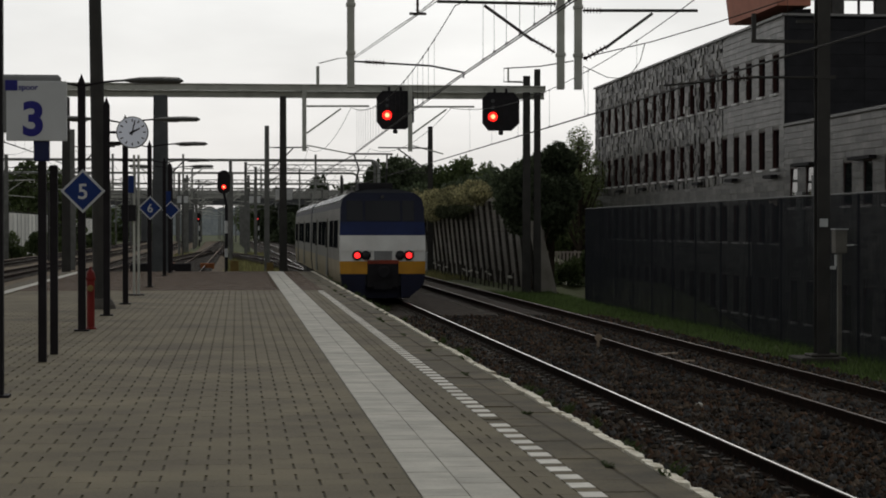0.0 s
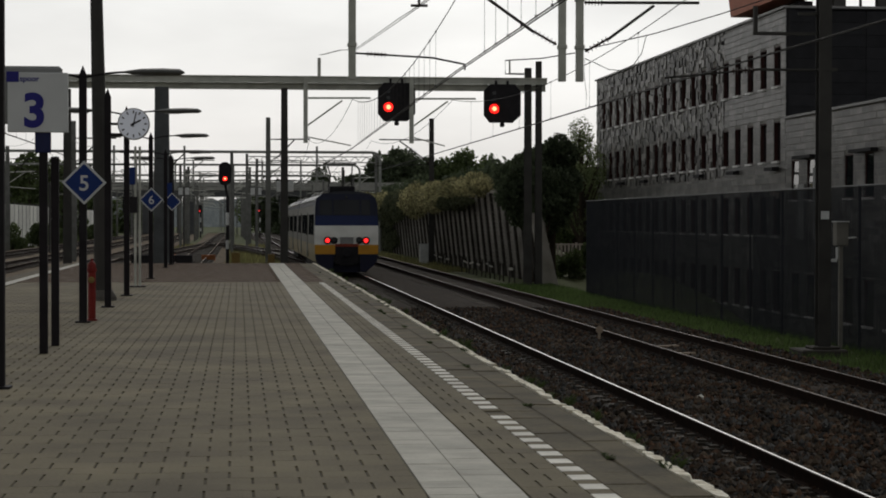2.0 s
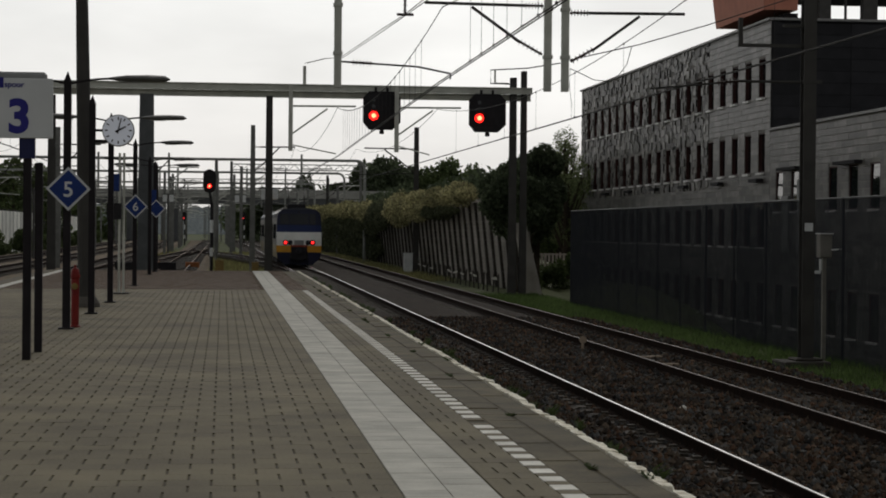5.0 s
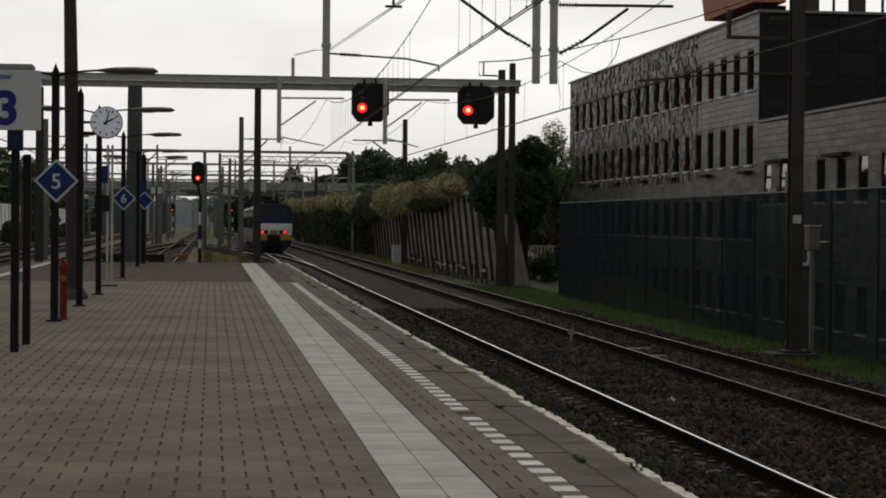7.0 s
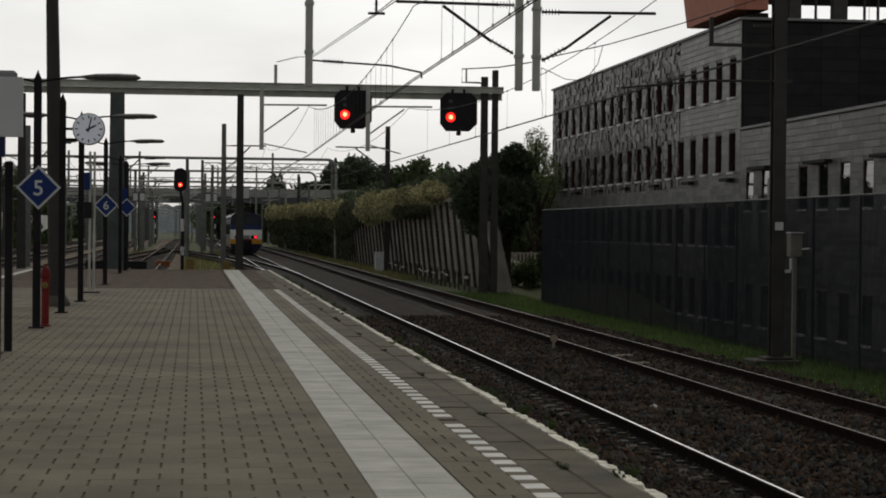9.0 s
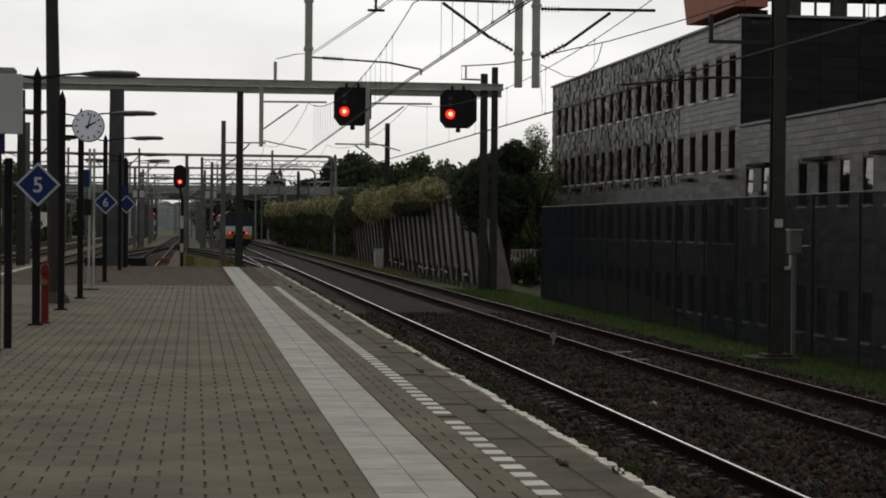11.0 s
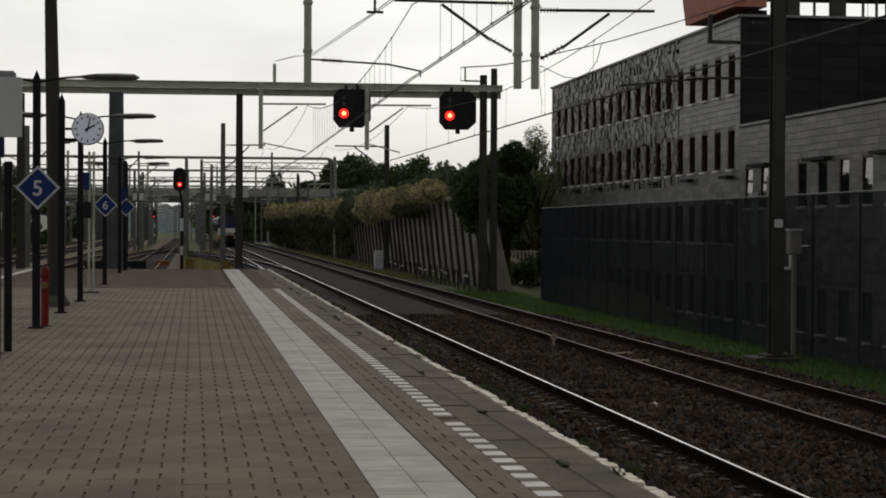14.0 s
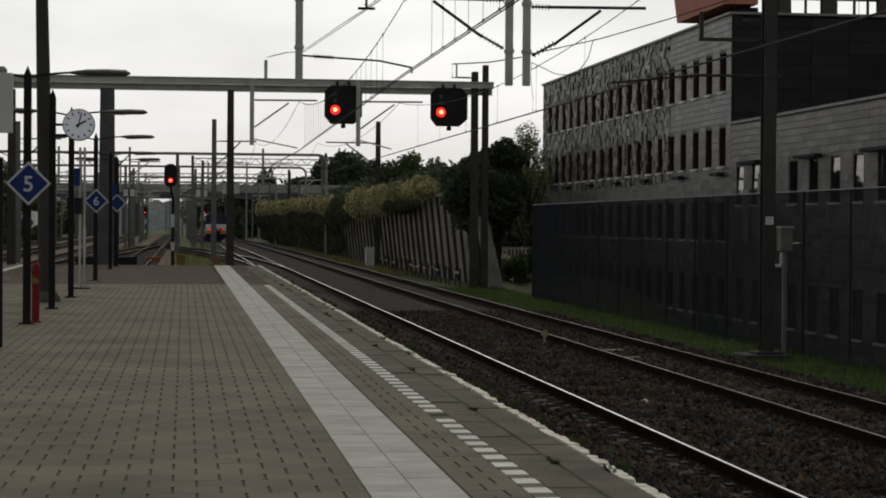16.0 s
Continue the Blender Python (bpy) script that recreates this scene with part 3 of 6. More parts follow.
def dry_grass():
    rng = np.random.default_rng(14)
    n = 14000
    y = 108 + 120 * rng.random(n) ** 1.4
    lane = rng.integers(0, 3, n)
    x = np.where(lane == 0, rng.uniform(-0.9, 2.9, n), np.where(lane == 1, rng.uniform(-6.6, -4.6, n), rng.uniform(10.6, 12.6, n)))
    h, w = rng.uniform(0.1, 0.42, n), rng.uniform(0.015, 0.04, n)
    lean = rng.uniform(-0.15, 0.15, (n, 2))
    vs = np.zeros((n, 3, 3))
    vs[:, 0] = np.stack([x - w, y, np.full(n, -1.3)], 1)
    vs[:, 1] = np.stack([x + w, y, np.full(n, -1.3)], 1)
    vs[:, 2] = np.stack([x + lean[:, 0], y + lean[:, 1], -1.25 + h], 1)
    tagged(raw("trackside_grass", vs.reshape(-1, 3).tolist(), np.arange(n * 3).reshape(-1, 3).tolist(), M_DRY_GRASS), "dry yellowish grass between the tracks", "grass", kind="stuff")


ground()
dry_grass()
trackbed(3.4, 10.3, -12, 420, -0.93)
trackbed(-19.5, -6.75, -12, 420, -0.955, M_SIDING_BED)
trackbed(-4.5, -1.3, 112, 420, -0.97, M_SIDING_BED)
ballast_stones()
track("track_near", 4.72, -12, 420, 74, M_RAIL_HEAD, "railway track with polished steel rails on concrete sleepers")
track("track_far", 8.72, -12, 420, 74, M_RAIL_DULL, "railway track with dull rails and brown gravel", deep=0.03)
track("track_west", -8.4, -12, 420, 20, M_RAIL_BROWN, "railway track along the far side of the platform")
track("track_outer", -12.6, -12, 420, 20, M_RAIL_BROWN, "railway track beyond the far side of the platform")
track("track_outmost", -16.8, -12, 420, 20, M_RAIL_DULL, "outer railway track by the bushes")
track("track_siding", -2.9, 118, 420, 122, M_RAIL_BROWN, "siding track that begins behind the platform end", lambda y: 0.0)
track("track_link", 0.0, 130, 230, 112, M_RAIL_BROWN, "rusty link track that crosses to the siding", lambda y: -6.4 + 4.0 * (y - 132) / 98)
crossover = track("track_crossover", 0.0, 106, 212, 100, M_RAIL_HEAD, "crossover track that leaves the main track", lambda y: 4.72 - 3.4 * ((y - 100) / 76) ** 2)
crossover.location.z = -0.006
platform()
weeds()
grass_verge()


# ---- the departing train ----
HALF = [(0.55, 2.98), (1.08, 2.87), (1.33, 2.67), (1.4, 2.35), (1.42, 1.6), (1.427, 1.44), (1.43, 0.9), (1.427, 0.58), (1.42, 0.2), (1.36, -0.22)]
BODY = [(-x, z) for x, z in reversed(HALF)] + [(0, 3.02)] + HALF
CAR = 25.6


def side_x(z):
    for (x0, z0), (x1, z1) in zip(BODY[len(HALF):], HALF):
        if z1 <= z <= z0:
            return x0 + (x1 - x0) * (z0 - z) / max(1e-6, z0 - z1)
    return 1.36


def nose(z):
    """The cab end leans back above the lamps."""
    return 0.0 if z < 0.9 else 0.42 * ((z - 0.9) / 2.1) ** 1.3


def end_plate(bm, z0, z1, x0, x1, y, mi=0, steps=6):
    """A patch of the cab end between two heights, following its lean and clipped to the body's outline."""
    rows = []
    for k in range(steps + 1):
        z = z0 + (z1 - z0) * k / steps
        lim = side_x(z) - 0.005
        rows.append([bm.verts.new((max(-lim, min(lim, x0 + (x1 - x0) * j / 8)), y + nose(z) + 0.10 * (abs(x0 + (x1 - x0) * j / 8) / 1.43) ** 4, z)) for j in range(9)])
    back = [[bm.verts.new(v.co + Vector((0, 0.05, 0))) for v in r] for r in rows]
    for a, b in ((rows, 1), (back, -1)):
        for r0, r1 in zip(a, a[1:]):
            for j in range(8):
                q = (r0[j], r0[j + 1], r1[j + 1], r1[j])
                bm.faces.new(q if b == 1 else q[::-1]).material_index = mi
    for j in range(8):
        bm.faces.new((rows[0][j], rows[0][j + 1], back[0][j + 1], back[0][j]))
        bm.faces.new((rows[-1][j], rows[-1][j + 1], back[-1][j + 1], back[-1][j]))
    for r, b in zip(range(steps), range(steps)):
        bm.faces.new((rows[r][0], rows[r + 1][0], back[b + 1][0], back[b][0]))
        bm.faces.new((rows[r][8], rows[r + 1][8], back[b + 1][8], back[b][8]))
    return bm


def carriage(rear):
    """One carriage, its rear end at y = 0 of its own space, its cab at that end if rear."""
    c = thing("train_carriage", "blue, white and yellow commuter train carriage with lit red tail lamps" if rear else "grey and yellow commuter train carriage at the front of the train", "train", group="carriages of the departing train")
    bm = bmesh.new()
    n = len(BODY)
    rings = []
    for y, full in ((0.12, True), (0.5, False), (CAR - 0.3, False)):
        rings.append([bm.verts.new((x, y + (nose(z) if full and rear else 0), z)) for x, z in BODY])
    for a, b in zip(rings, rings[1:]):
        for i in range(n - 1):
            f = bm.faces.new((a[i], a[i + 1], b[i + 1], b[i]))
            z = (BODY[i][1] + BODY[i + 1][1]) / 2
            f.material_index = 1 if z > 2.45 else 2 if z < 0.6 else 0
            if a is rings[0] and rear and z < 2.5:
                f.material_index = 4 if z > 1.44 else 5 if z > 0.58 else 6 if z > 0.1 else 7
        bm.faces.new((a[n - 1], a[0], b[0], b[n - 1])).material_index = 3
    bm.faces.new(rings[0]).material_index = 1
    bm.faces.new(rings[-1]).material_index = 1
    part("body", bm, (M_T_SIDE, M_T_ROOF, M_T_BEIGE, M_T_UNDER, M_T_BLUE, M_T_WHITE, M_T_YELLOW, M_T_NAVY), c, "grey side with yellow lower band and dark roof")
    for s in (-1, 1):
        for k in range(7):
            y = 2.4 + k * 3.3
            if k in (2, 5):
                bm = bmesh.new()
                for e in (0, 0.72):
                    box(bm, s * 1.435 - 0.02, s * 1.435 + 0.02, y + e, y + e + 0.66, -0.1, 2.05)
                part("door", bm, M_T_SIDE, c)
                bm = bmesh.new()
                for e in (0, 0.72):
                    box(bm, s * 1.44 - 0.025, s * 1.44 + 0.025, y + e + 0.08, y + e + 0.58, 0.95, 1.93)
                part("door_window", bm, M_T_SIDE_GLASS, c)
            else:
                bm = bmesh.new()
                prism(bm, [(s * 1.38, 1.0), (s * 1.448, 1.0), (s * 1.428, 1.95), (s * 1.36, 1.95)], y - 0.8, y + 1.9)
                part("side_window", bm, M_T_SIDE_GLASS, c)
    for y in (9.0, 15.0, 20.5):
        bm = bmesh.new()
        box(bm, -0.75, 0.75, y, y + 2.2, 2.9, 3.1)
        part("roof_unit", bevelled(bm, 0.06), M_T_SIDE, c, "silver roof equipment box")
    for s in (-1, 1):
        for k in range(9):
            bm = bmesh.new()
            prism(bm, [(s * 1.36, 2.58), (s * 1.08, 2.815), (s * 1.1, 2.86), (s * 1.39, 2.62)], 1.6 + k * 2.6, 3.2 + k * 2.6)
            part("roof_panel", bm, M_T_SILVER, c, "shiny silver roof panel")
    for y in (4.2, CAR - 5.0):
        bm = bmesh.new()
        for s in (-1, 1):
            for d in (-1.25, 1.25):
                turned(bm, (s * 0.75 - 0.06, y + d, -0.28), (1, 0, 0), [(0, 0.46), (0.12, 0.44)], 16)
            box(bm, s * 0.95 - 0.05, s * 0.95 + 0.05, y - 1.7, y + 1.7, -0.42, -0.2)
        part("bogie", bm, M_T_UNDER, c)
    bm = bmesh.new()
    for y0, y1 in ((7.0, 11.0), (12.0, 17.5)):
        box(bm, -1.2, 1.2, y0, y1, -0.6, -0.2)
    part("underframe_box", bm, M_T_UNDER, c)
    if not rear:
        return c
    part("cab_lower_panel", end_plate(bmesh.new(), 0.16, 0.58, -1.43, 1.43, 0.0), M_T_YELLOW, c, "yellow lower panel")
    part("cab_white_band", end_plate(bmesh.new(), 0.92, 1.44, -1.43, 1.43, -0.04), M_T_WHITE, c, "white band")
    part("cab_lamp_panel", end_plate(bmesh.new(), 0.58, 0.92, -1.43, 1.43, 0.0), M_T_WHITE, c, "white recessed panel round the lamps")
    part("cab_blue_band", end_plate(bmesh.new(), 1.44, 1.89, -1.43, 1.43, 0.0), M_T_BLUE, c, "blue band under the windscreen")
    part("cab_window_surround", end_plate(bmesh.new(), 1.89, 2.86, -1.43, 1.43, 0.0), M_CAB_DARK, c, "near-black windscreen surround")
    for x0, x1, nm in ((-0.58, 0.58, "windscreen"), (-1.2, -0.66, "side_windscreen"), (0.66, 1.05, "side_windscreen")):
        part(nm, end_plate(bmesh.new(), 1.92, 2.6, x0, x1, -0.03), M_T_GLASS, c)
    bm = bmesh.new()
    for s in (-1, 1):
        prism(bm, [(s * 0.6, 0.16), (s * 1.4, 0.16), (s * 1.36, -0.1), (s * 1.22, -0.34), (s * 0.95, -0.56), (s * 0.6, -0.64)], -0.02, 0.5)
    box(bm, -0.95, 0.95, 0.5, 1.6, -0.66, -0.05)
    part("skirt", bm, M_T_NAVY, c, "dark navy skirt")
    bm = bmesh.new()
    box(bm, -0.52, 0.52, -0.03, 0.3, -0.3, 0.56)
    part("coupler_recess", bevelled(bm, 0.03), M_BLACK, c)
    part("centre_panel", end_plate(bmesh.new(), 0.62, 0.93, -0.3, 0.3, -0.02), M_SIGN_GREY, c, "grey centre panel")
    bm = bmesh.new()
    box(bm, -0.52, 0.52, -0.06, 0.0, 0.5, 0.62)
    part("buffer_beam", bm, M_T_RED, c, "dull red beam over the coupler")
    bm = bmesh.new()
    turned(bm, (0, 0.1, 0.22), (0, -1, 0), [(0, 0.1), (0.35, 0.1), (0.36, 0.2), (0.5, 0.22), (0.55, 0.16)], 14)
    box(bm, -0.3, 0.3, -0.1, 0.1, -0.35, -0.12)
    part("coupler", bm, M_T_UNDER, c)
    for s in (-1, 1):
        bm = bmesh.new()
        turned(bm, (s * 0.86, 0.05, 0.775), (0, -1, 0), [(0, 0.175), (0.1, 0.17), (0.105, 0.12)], 20)
        turned(bm, (s * 0.57, 0.05, 0.775), (0, -1, 0), [(0, 0.165), (0.1, 0.16), (0.105, 0.12)], 20)
        part("lamp_housing", bm, M_BLACK, c)
        bm = bmesh.new()
        turned(bm, (s * 0.86, -0.04, 0.775), (0, -1, 0), [(0, 0.1), (0.05, 0.095), (0.07, 0.06)], 18)
        part("tail_lamp", bm, M_TAIL, c, "glowing red tail lamp")
        bm = bmesh.new()
        turned(bm, (s * 0.57, -0.04, 0.775), (0, -1, 0), [(0, 0.12), (0.04, 0.11), (0.05, 0.06)], 16)
        part("head_lamp", bm, M_T_GLASS, c, "unlit head lamp")
    bm = bmesh.new()
    turned(bm, (0, 0.36, 2.72), (0, -1, 0), [(0, 0.07), (0.08, 0.06)], 12)
    part("top_lamp", bm, M_T_GLASS, c)
    bm = bmesh.new()
    turned(bm, (0.0, 0.16, 1.62), (0, -1, 0), [(0, 0.07), (0.04, 0.07)], 12)
    part("round_badge", bm, M_YELLOW_BOX, c, "round pale badge")
    bm = bmesh.new()
    for a, b in (((-0.55, 6.0, 3.35), (-0.5, 5.0, 3.8)), ((0.55, 6.0, 3.35), (0.5, 5.0, 3.8)), ((-0.5, 5.0, 3.8), (-0.6, 6.2, 4.35)), ((0.5, 5.0, 3.8), (0.6, 6.2, 4.35)), ((-0.8, 6.2, 4.38), (0.8, 6.2, 4.38)), ((-0.55, 6.0, 3.0), (-0.55, 6.0, 3.35)), ((0.55, 6.0, 3.0), (0.55, 6.0, 3.35))):
        rod(bm, a, b, 0.035, n=6)
    part("pantograph", bm, M_STEEL_DARK, c, "dark raised pantograph")
    bm = bmesh.new()
    box(bm, -0.68, 0.5, 2.2, 4.0, 2.95, 3.24)
    part("roof_box", bevelled(bm, 0.04), M_T_UNDER, c, "dark equipment box behind the cab roof")
    return c


# ---- masts, gantries and overhead line ----
def insulator(bm, a, b, r=0.07, discs=6):
    a, b = Vector(a), Vector(b)
    way, l = (b - a).normalized(), (b - a).length
    prof = [(0, 0.025)]
    for k in range(discs):
        d = l * (k + 0.5) / discs
        prof += [(d - 0.012, 0.025), (d, r), (d + 0.012, 0.025)]
    turned(bm, a, way, prof + [(l, 0.025)], 8)


def bracket(parent, x, y, out, z_top, z_low, reach, r=0.03, holder=True):
    """A cantilever: top tube, slanting strut with insulators, and the arm that holds the contact wire."""
    bm = bmesh.new()
    s = 1 if out > x else -1
    rod(bm, (x + s * 0.45, y, z_top), (x + s * reach, y, z_top + 0.02), r, n=6)
    rod(bm, (x + s * 0.6, y, z_low + (z_top - z_low) * 0.28), (x + s * reach * 0.62, y, z_top - 0.05), r, n=6)
    if holder:
        tube(bm, [(x + s * 0.1, y, z_low + 0.02), (out + s * 0.9, y, z_low - 0.12), (out + s * 0.9, y, z_low - 0.3), (out, y, z_low - 0.42)], r * 0.55)
    part("cantilever", bm, M_MAST, parent)
    bm = bmesh.new()
    insulator(bm, (x + s * 0.1, y, z_top), (x + s * 0.5, y, z_top))
    part("insulator", bm, M_INSUL, parent, "brown ribbed insulator")
    bm = bmesh.new()
    insulator(bm, (x + s * 0.12, y, z_low + (z_top - z_low) * 0.04), (x + s * 0.62, y, z_low + (z_top - z_low) * 0.3))
    part("insulator", bm, M_INSUL, parent, "brown ribbed insulator")


def mast(parent, x, y, z0, z1, w, material, lean=0.0, name="mast", taper=0.8):
    """An H-section mast."""
    bm = bmesh.new()
    h, f = w / 2, w * 0.09
    prism_pts = [(-h, -h), (h, -h), (h, -h + f), (f / 2, -h + f), (f / 2, h - f), (h, h - f), (h, h), (-h, h), (-h, h - f), (-f / 2, h - f), (-f / 2, -h + f), (-h, -h + f)]
    lo = [bm.verts.new((x + px, y + py, z0)) for px, py in prism_pts]
    hi = [bm.verts.new((x + lean + px * taper, y + py * taper, z1)) for px, py in prism_pts]
    bm.faces.new(lo[::-1])
    bm.faces.new(hi)
    for i in range(12):
        j = (i + 1) % 12
        bm.faces.new((lo[i], lo[j], hi[j], hi[i]))
    return part(name, bm, material, parent)


def near_portal():
    g = thing("catenary_portal", "steel catenary portal with two tall masts and hanging posts", "portal", group="overhead line portals")
    bm = bmesh.new()
    rod(bm, (-2.8, 41.5, -0.02), (-2.98, 41.5, 8.4), 0.18, 0.11, 14)
    part("mast", bm, M_MAST, g, "tall tapering grey-brown mast")
    bm = bmesh.new()
    turned(bm, (-2.8, 41.5, 0), (0, 0, 1), [(0, 0.28), (0.08, 0.27), (0.18, 0.21), (0.22, 0.18)], 16)
    part("mast_foot", bm, M_WALL_CONC, g, "dark concrete mast foot")
    mast(g, 12.05, 40.0, -1.0, 8.4, 0.265, M_MAST, taper=1.0)
    bm = bmesh.new()
    box(bm, 11.48, 12.45, 39.5, 40.5, -1.35, -0.985)
    box(bm, 11.75, 12.35, 39.7, 40.3, -0.985, -0.93)
    part("footing", bevelled(bm, 0.03), M_BARRIER_DARK, g, "dark concrete footing block")
    bm = bmesh.new()
    box(bm, -3.2, 12.1, 40.85, 41.15, 7.9, 8.3)
    part("beam", bevelled(bm, 0.03), M_GALV, g)
    for x in (2.33, 6.73, 7.1):
        bm = bmesh.new()
        box(bm, x - 0.075, x + 0.075, 40.92, 41.08, 4.58, 7.92)
        for z in (5.3, 6.3):
            box(bm, x - 0.095, x + 0.095, 40.9, 41.1, z - 0.04, z + 0.04)
        part("hanging_post", bevelled(bm, 0.008), M_GALV, g, "pale galvanised hanging post")
    bracket(g, 6.73, 41, 4.72, 6.37, 5.31, 2.6, 0.035, False)
    bracket(g, 7.1, 41, 8.72, 6.24, 5.17, 2.55, 0.035, False)
    bm = bmesh.new()
    tube(bm, [(7.0, 41, 5.18), (6.3, 41, 5.06), (5.53, 41, 5.01), (5.53, 41, 4.73), (5.98, 41, 4.72)], 0.014)
    part("pull_off", bm, M_MAST, g)
    bm = bmesh.new()
    tube(bm, [(7.21, 41, 5.07), (7.42, 41, 4.98), (7.72, 41, 4.84), (8.0, 41, 4.82), (8.25, 41, 4.95), (8.42, 41, 5.18), (8.52, 41, 5.55)], 0.009)
    tube(bm, [(7.21, 41, 5.07), (7.2, 41, 4.7), (7.25, 41, 4.3), (7.24, 41, 4.05)], 0.006)
    part("jumper_cable", bm, M_WIRE, g)
    bm = bmesh.new()
    insulator(bm, (3.72, 41, 6.5), (3.72, 41, 6.15), 0.05, 3)
    rod(bm, (3.55, 41, 6.13), (3.9, 41, 6.13), 0.03, n=6)
    rod(bm, (3.72, 41, 6.5), (3.72, 41, 7.92), 0.03, n=6)
    part("line_hanger", bm, M_INSUL, g)
    bm = bmesh.new()
    rod(bm, (2.4, 41, 5.13), (4.0, 41, 5.05), 0.022, n=6)
    rod(bm, (4.0, 41, 5.05), (4.68, 41, 4.92), 0.022, n=6)
    rod(bm, (4.68, 41, 4.92), (4.68, 41, 4.8), 0.018, n=6)
    part("registration_arm", bm, M_MAST, g)
    bm = bmesh.new()
    insulator(bm, (2.62, 41, 5.12), (3.05, 41, 5.1), 0.06)
    part("insulator", bm, M_INSUL, g, "brown ribbed insulator")
    bm = bmesh.new()
    rod(bm, (11.95, 40, 4.79), (10.6, 40, 4.79), 0.03, n=6)
    rod(bm, (10.1, 40, 4.74), (8.7, 40, 4.6), 0.022, n=6)
    box(bm, 11.9, 12.3, 39.86, 39.92, 4.76, 4.83)
    box(bm, 10.55, 11.95, 39.97, 40.03, 5.5, 5.57)
    box(bm, 10.56, 10.64, 39.96, 40.04, 5.57, 6.1)
    box(bm, 11.5, 11.95, 39.97, 40.03, 5.92, 5.98)
    part("mast_bracket", bm, M_MAST, g)
    bm = bmesh.new()
    insulator(bm, (10.1, 40, 4.75), (10.6, 40, 4.79), 0.08)
    part("insulator", bm, M_INSUL, g, "brown ribbed insulator")
    bm = bmesh.new()
    box(bm, 11.96, 12.13, 39.84, 39.86, 1.70, 1.87)
    part("mast_plate", bm, M_PALE, g, "small white plate")
    return g


SIG_OUT = [(-0.55, -0.82), (0.45, -0.82), (0.8, -0.5), (0.8, 0.55), (0.55, 0.82), (-0.55, 0.82), (-0.8, 0.55), (-0.8, -0.5)]


def signal_lamp(parent, x, y, z, r=0.14, far=False):
    bm = bmesh.new()
    turned(bm, (x, y, z), (0, -1, 0), [(0, r), (0.04, r * 0.95), (0.08, r * 0.6)], 18)
    part("red_lamp", bm, M_RED_FAR if far else M_RED_LAMP, parent, "glowing red signal lamp")
    bm = bmesh.new()
    turned(bm, (x, y - 0.08, z), (0, -1, 0), [(0, r * 0.5), (0.012, r * 0.35)], 14)
    part("lamp_core", bm, M_RED_FAR if far else M_RED_CORE, parent)
    bm = bmesh.new()
    for k in range(9):
        a0, a1 = math.radians(20 + k * 15.5), math.radians(20 + (k + 1) * 15.5)
        q = [(math.cos(a) * r * 1.15, math.sin(a) * r * 1.15) for a in (a0, a1)]
        vs = [bm.verts.new((x + q[0][0], y, z + q[0][1])), bm.verts.new((x + q[1][0], y, z + q[1][1])), bm.verts.new((x + q[1][0], y - 0.3, z + q[1][1])), bm.verts.new((x + q[0][0], y - 0.3, z + q[0][1]))]
        bm.faces.new(vs)
    bmesh.ops.solidify(bm, geom=list(bm.faces), thickness=0.01)
    part("lamp_hood", bm, M_BLACK, parent)


def gantry_signal(x, z):
    s = thing("railway_signal", "black railway signal showing red, hung under the gantry", "railway signal", (x, 84.15, z), group="signals")
    bm = bmesh.new()
    prism(bm, SIG_OUT, -0.04, 0.02)
    part("backboard", bm, M_BLACK, s)
    bm = bmesh.new()
    prism(bm, [(u * 0.55 - 0.15, v * 0.8) for u, v in SIG_OUT], 0.02, 0.35)
    box(bm, -0.3, -0.2, 0.1, 0.2, 0.6, 1.0)
    box(bm, 0.2, 0.3, 0.1, 0.2, 0.6, 1.0)
    part("housing", bm, M_BLACK, s)
    bm = bmesh.new()
    box(bm, -0.1, 0.1, -0.05, 0.05, -1.0, -0.82)
    part("lower_lamp_case", bevelled(bm, 0.03), M_BLACK, s)
    for k, zz in enumerate((0.45, 0.18)):
        bm = bmesh.new()
        turned(bm, (-0.35, -0.04, zz), (0, -1, 0), [(0, 0.1), (0.03, 0.09)], 14)
        part("dark_lamp", bm, M_T_GLASS, s)
    signal_lamp(s, -0.35, -0.04, -0.22, 0.2)


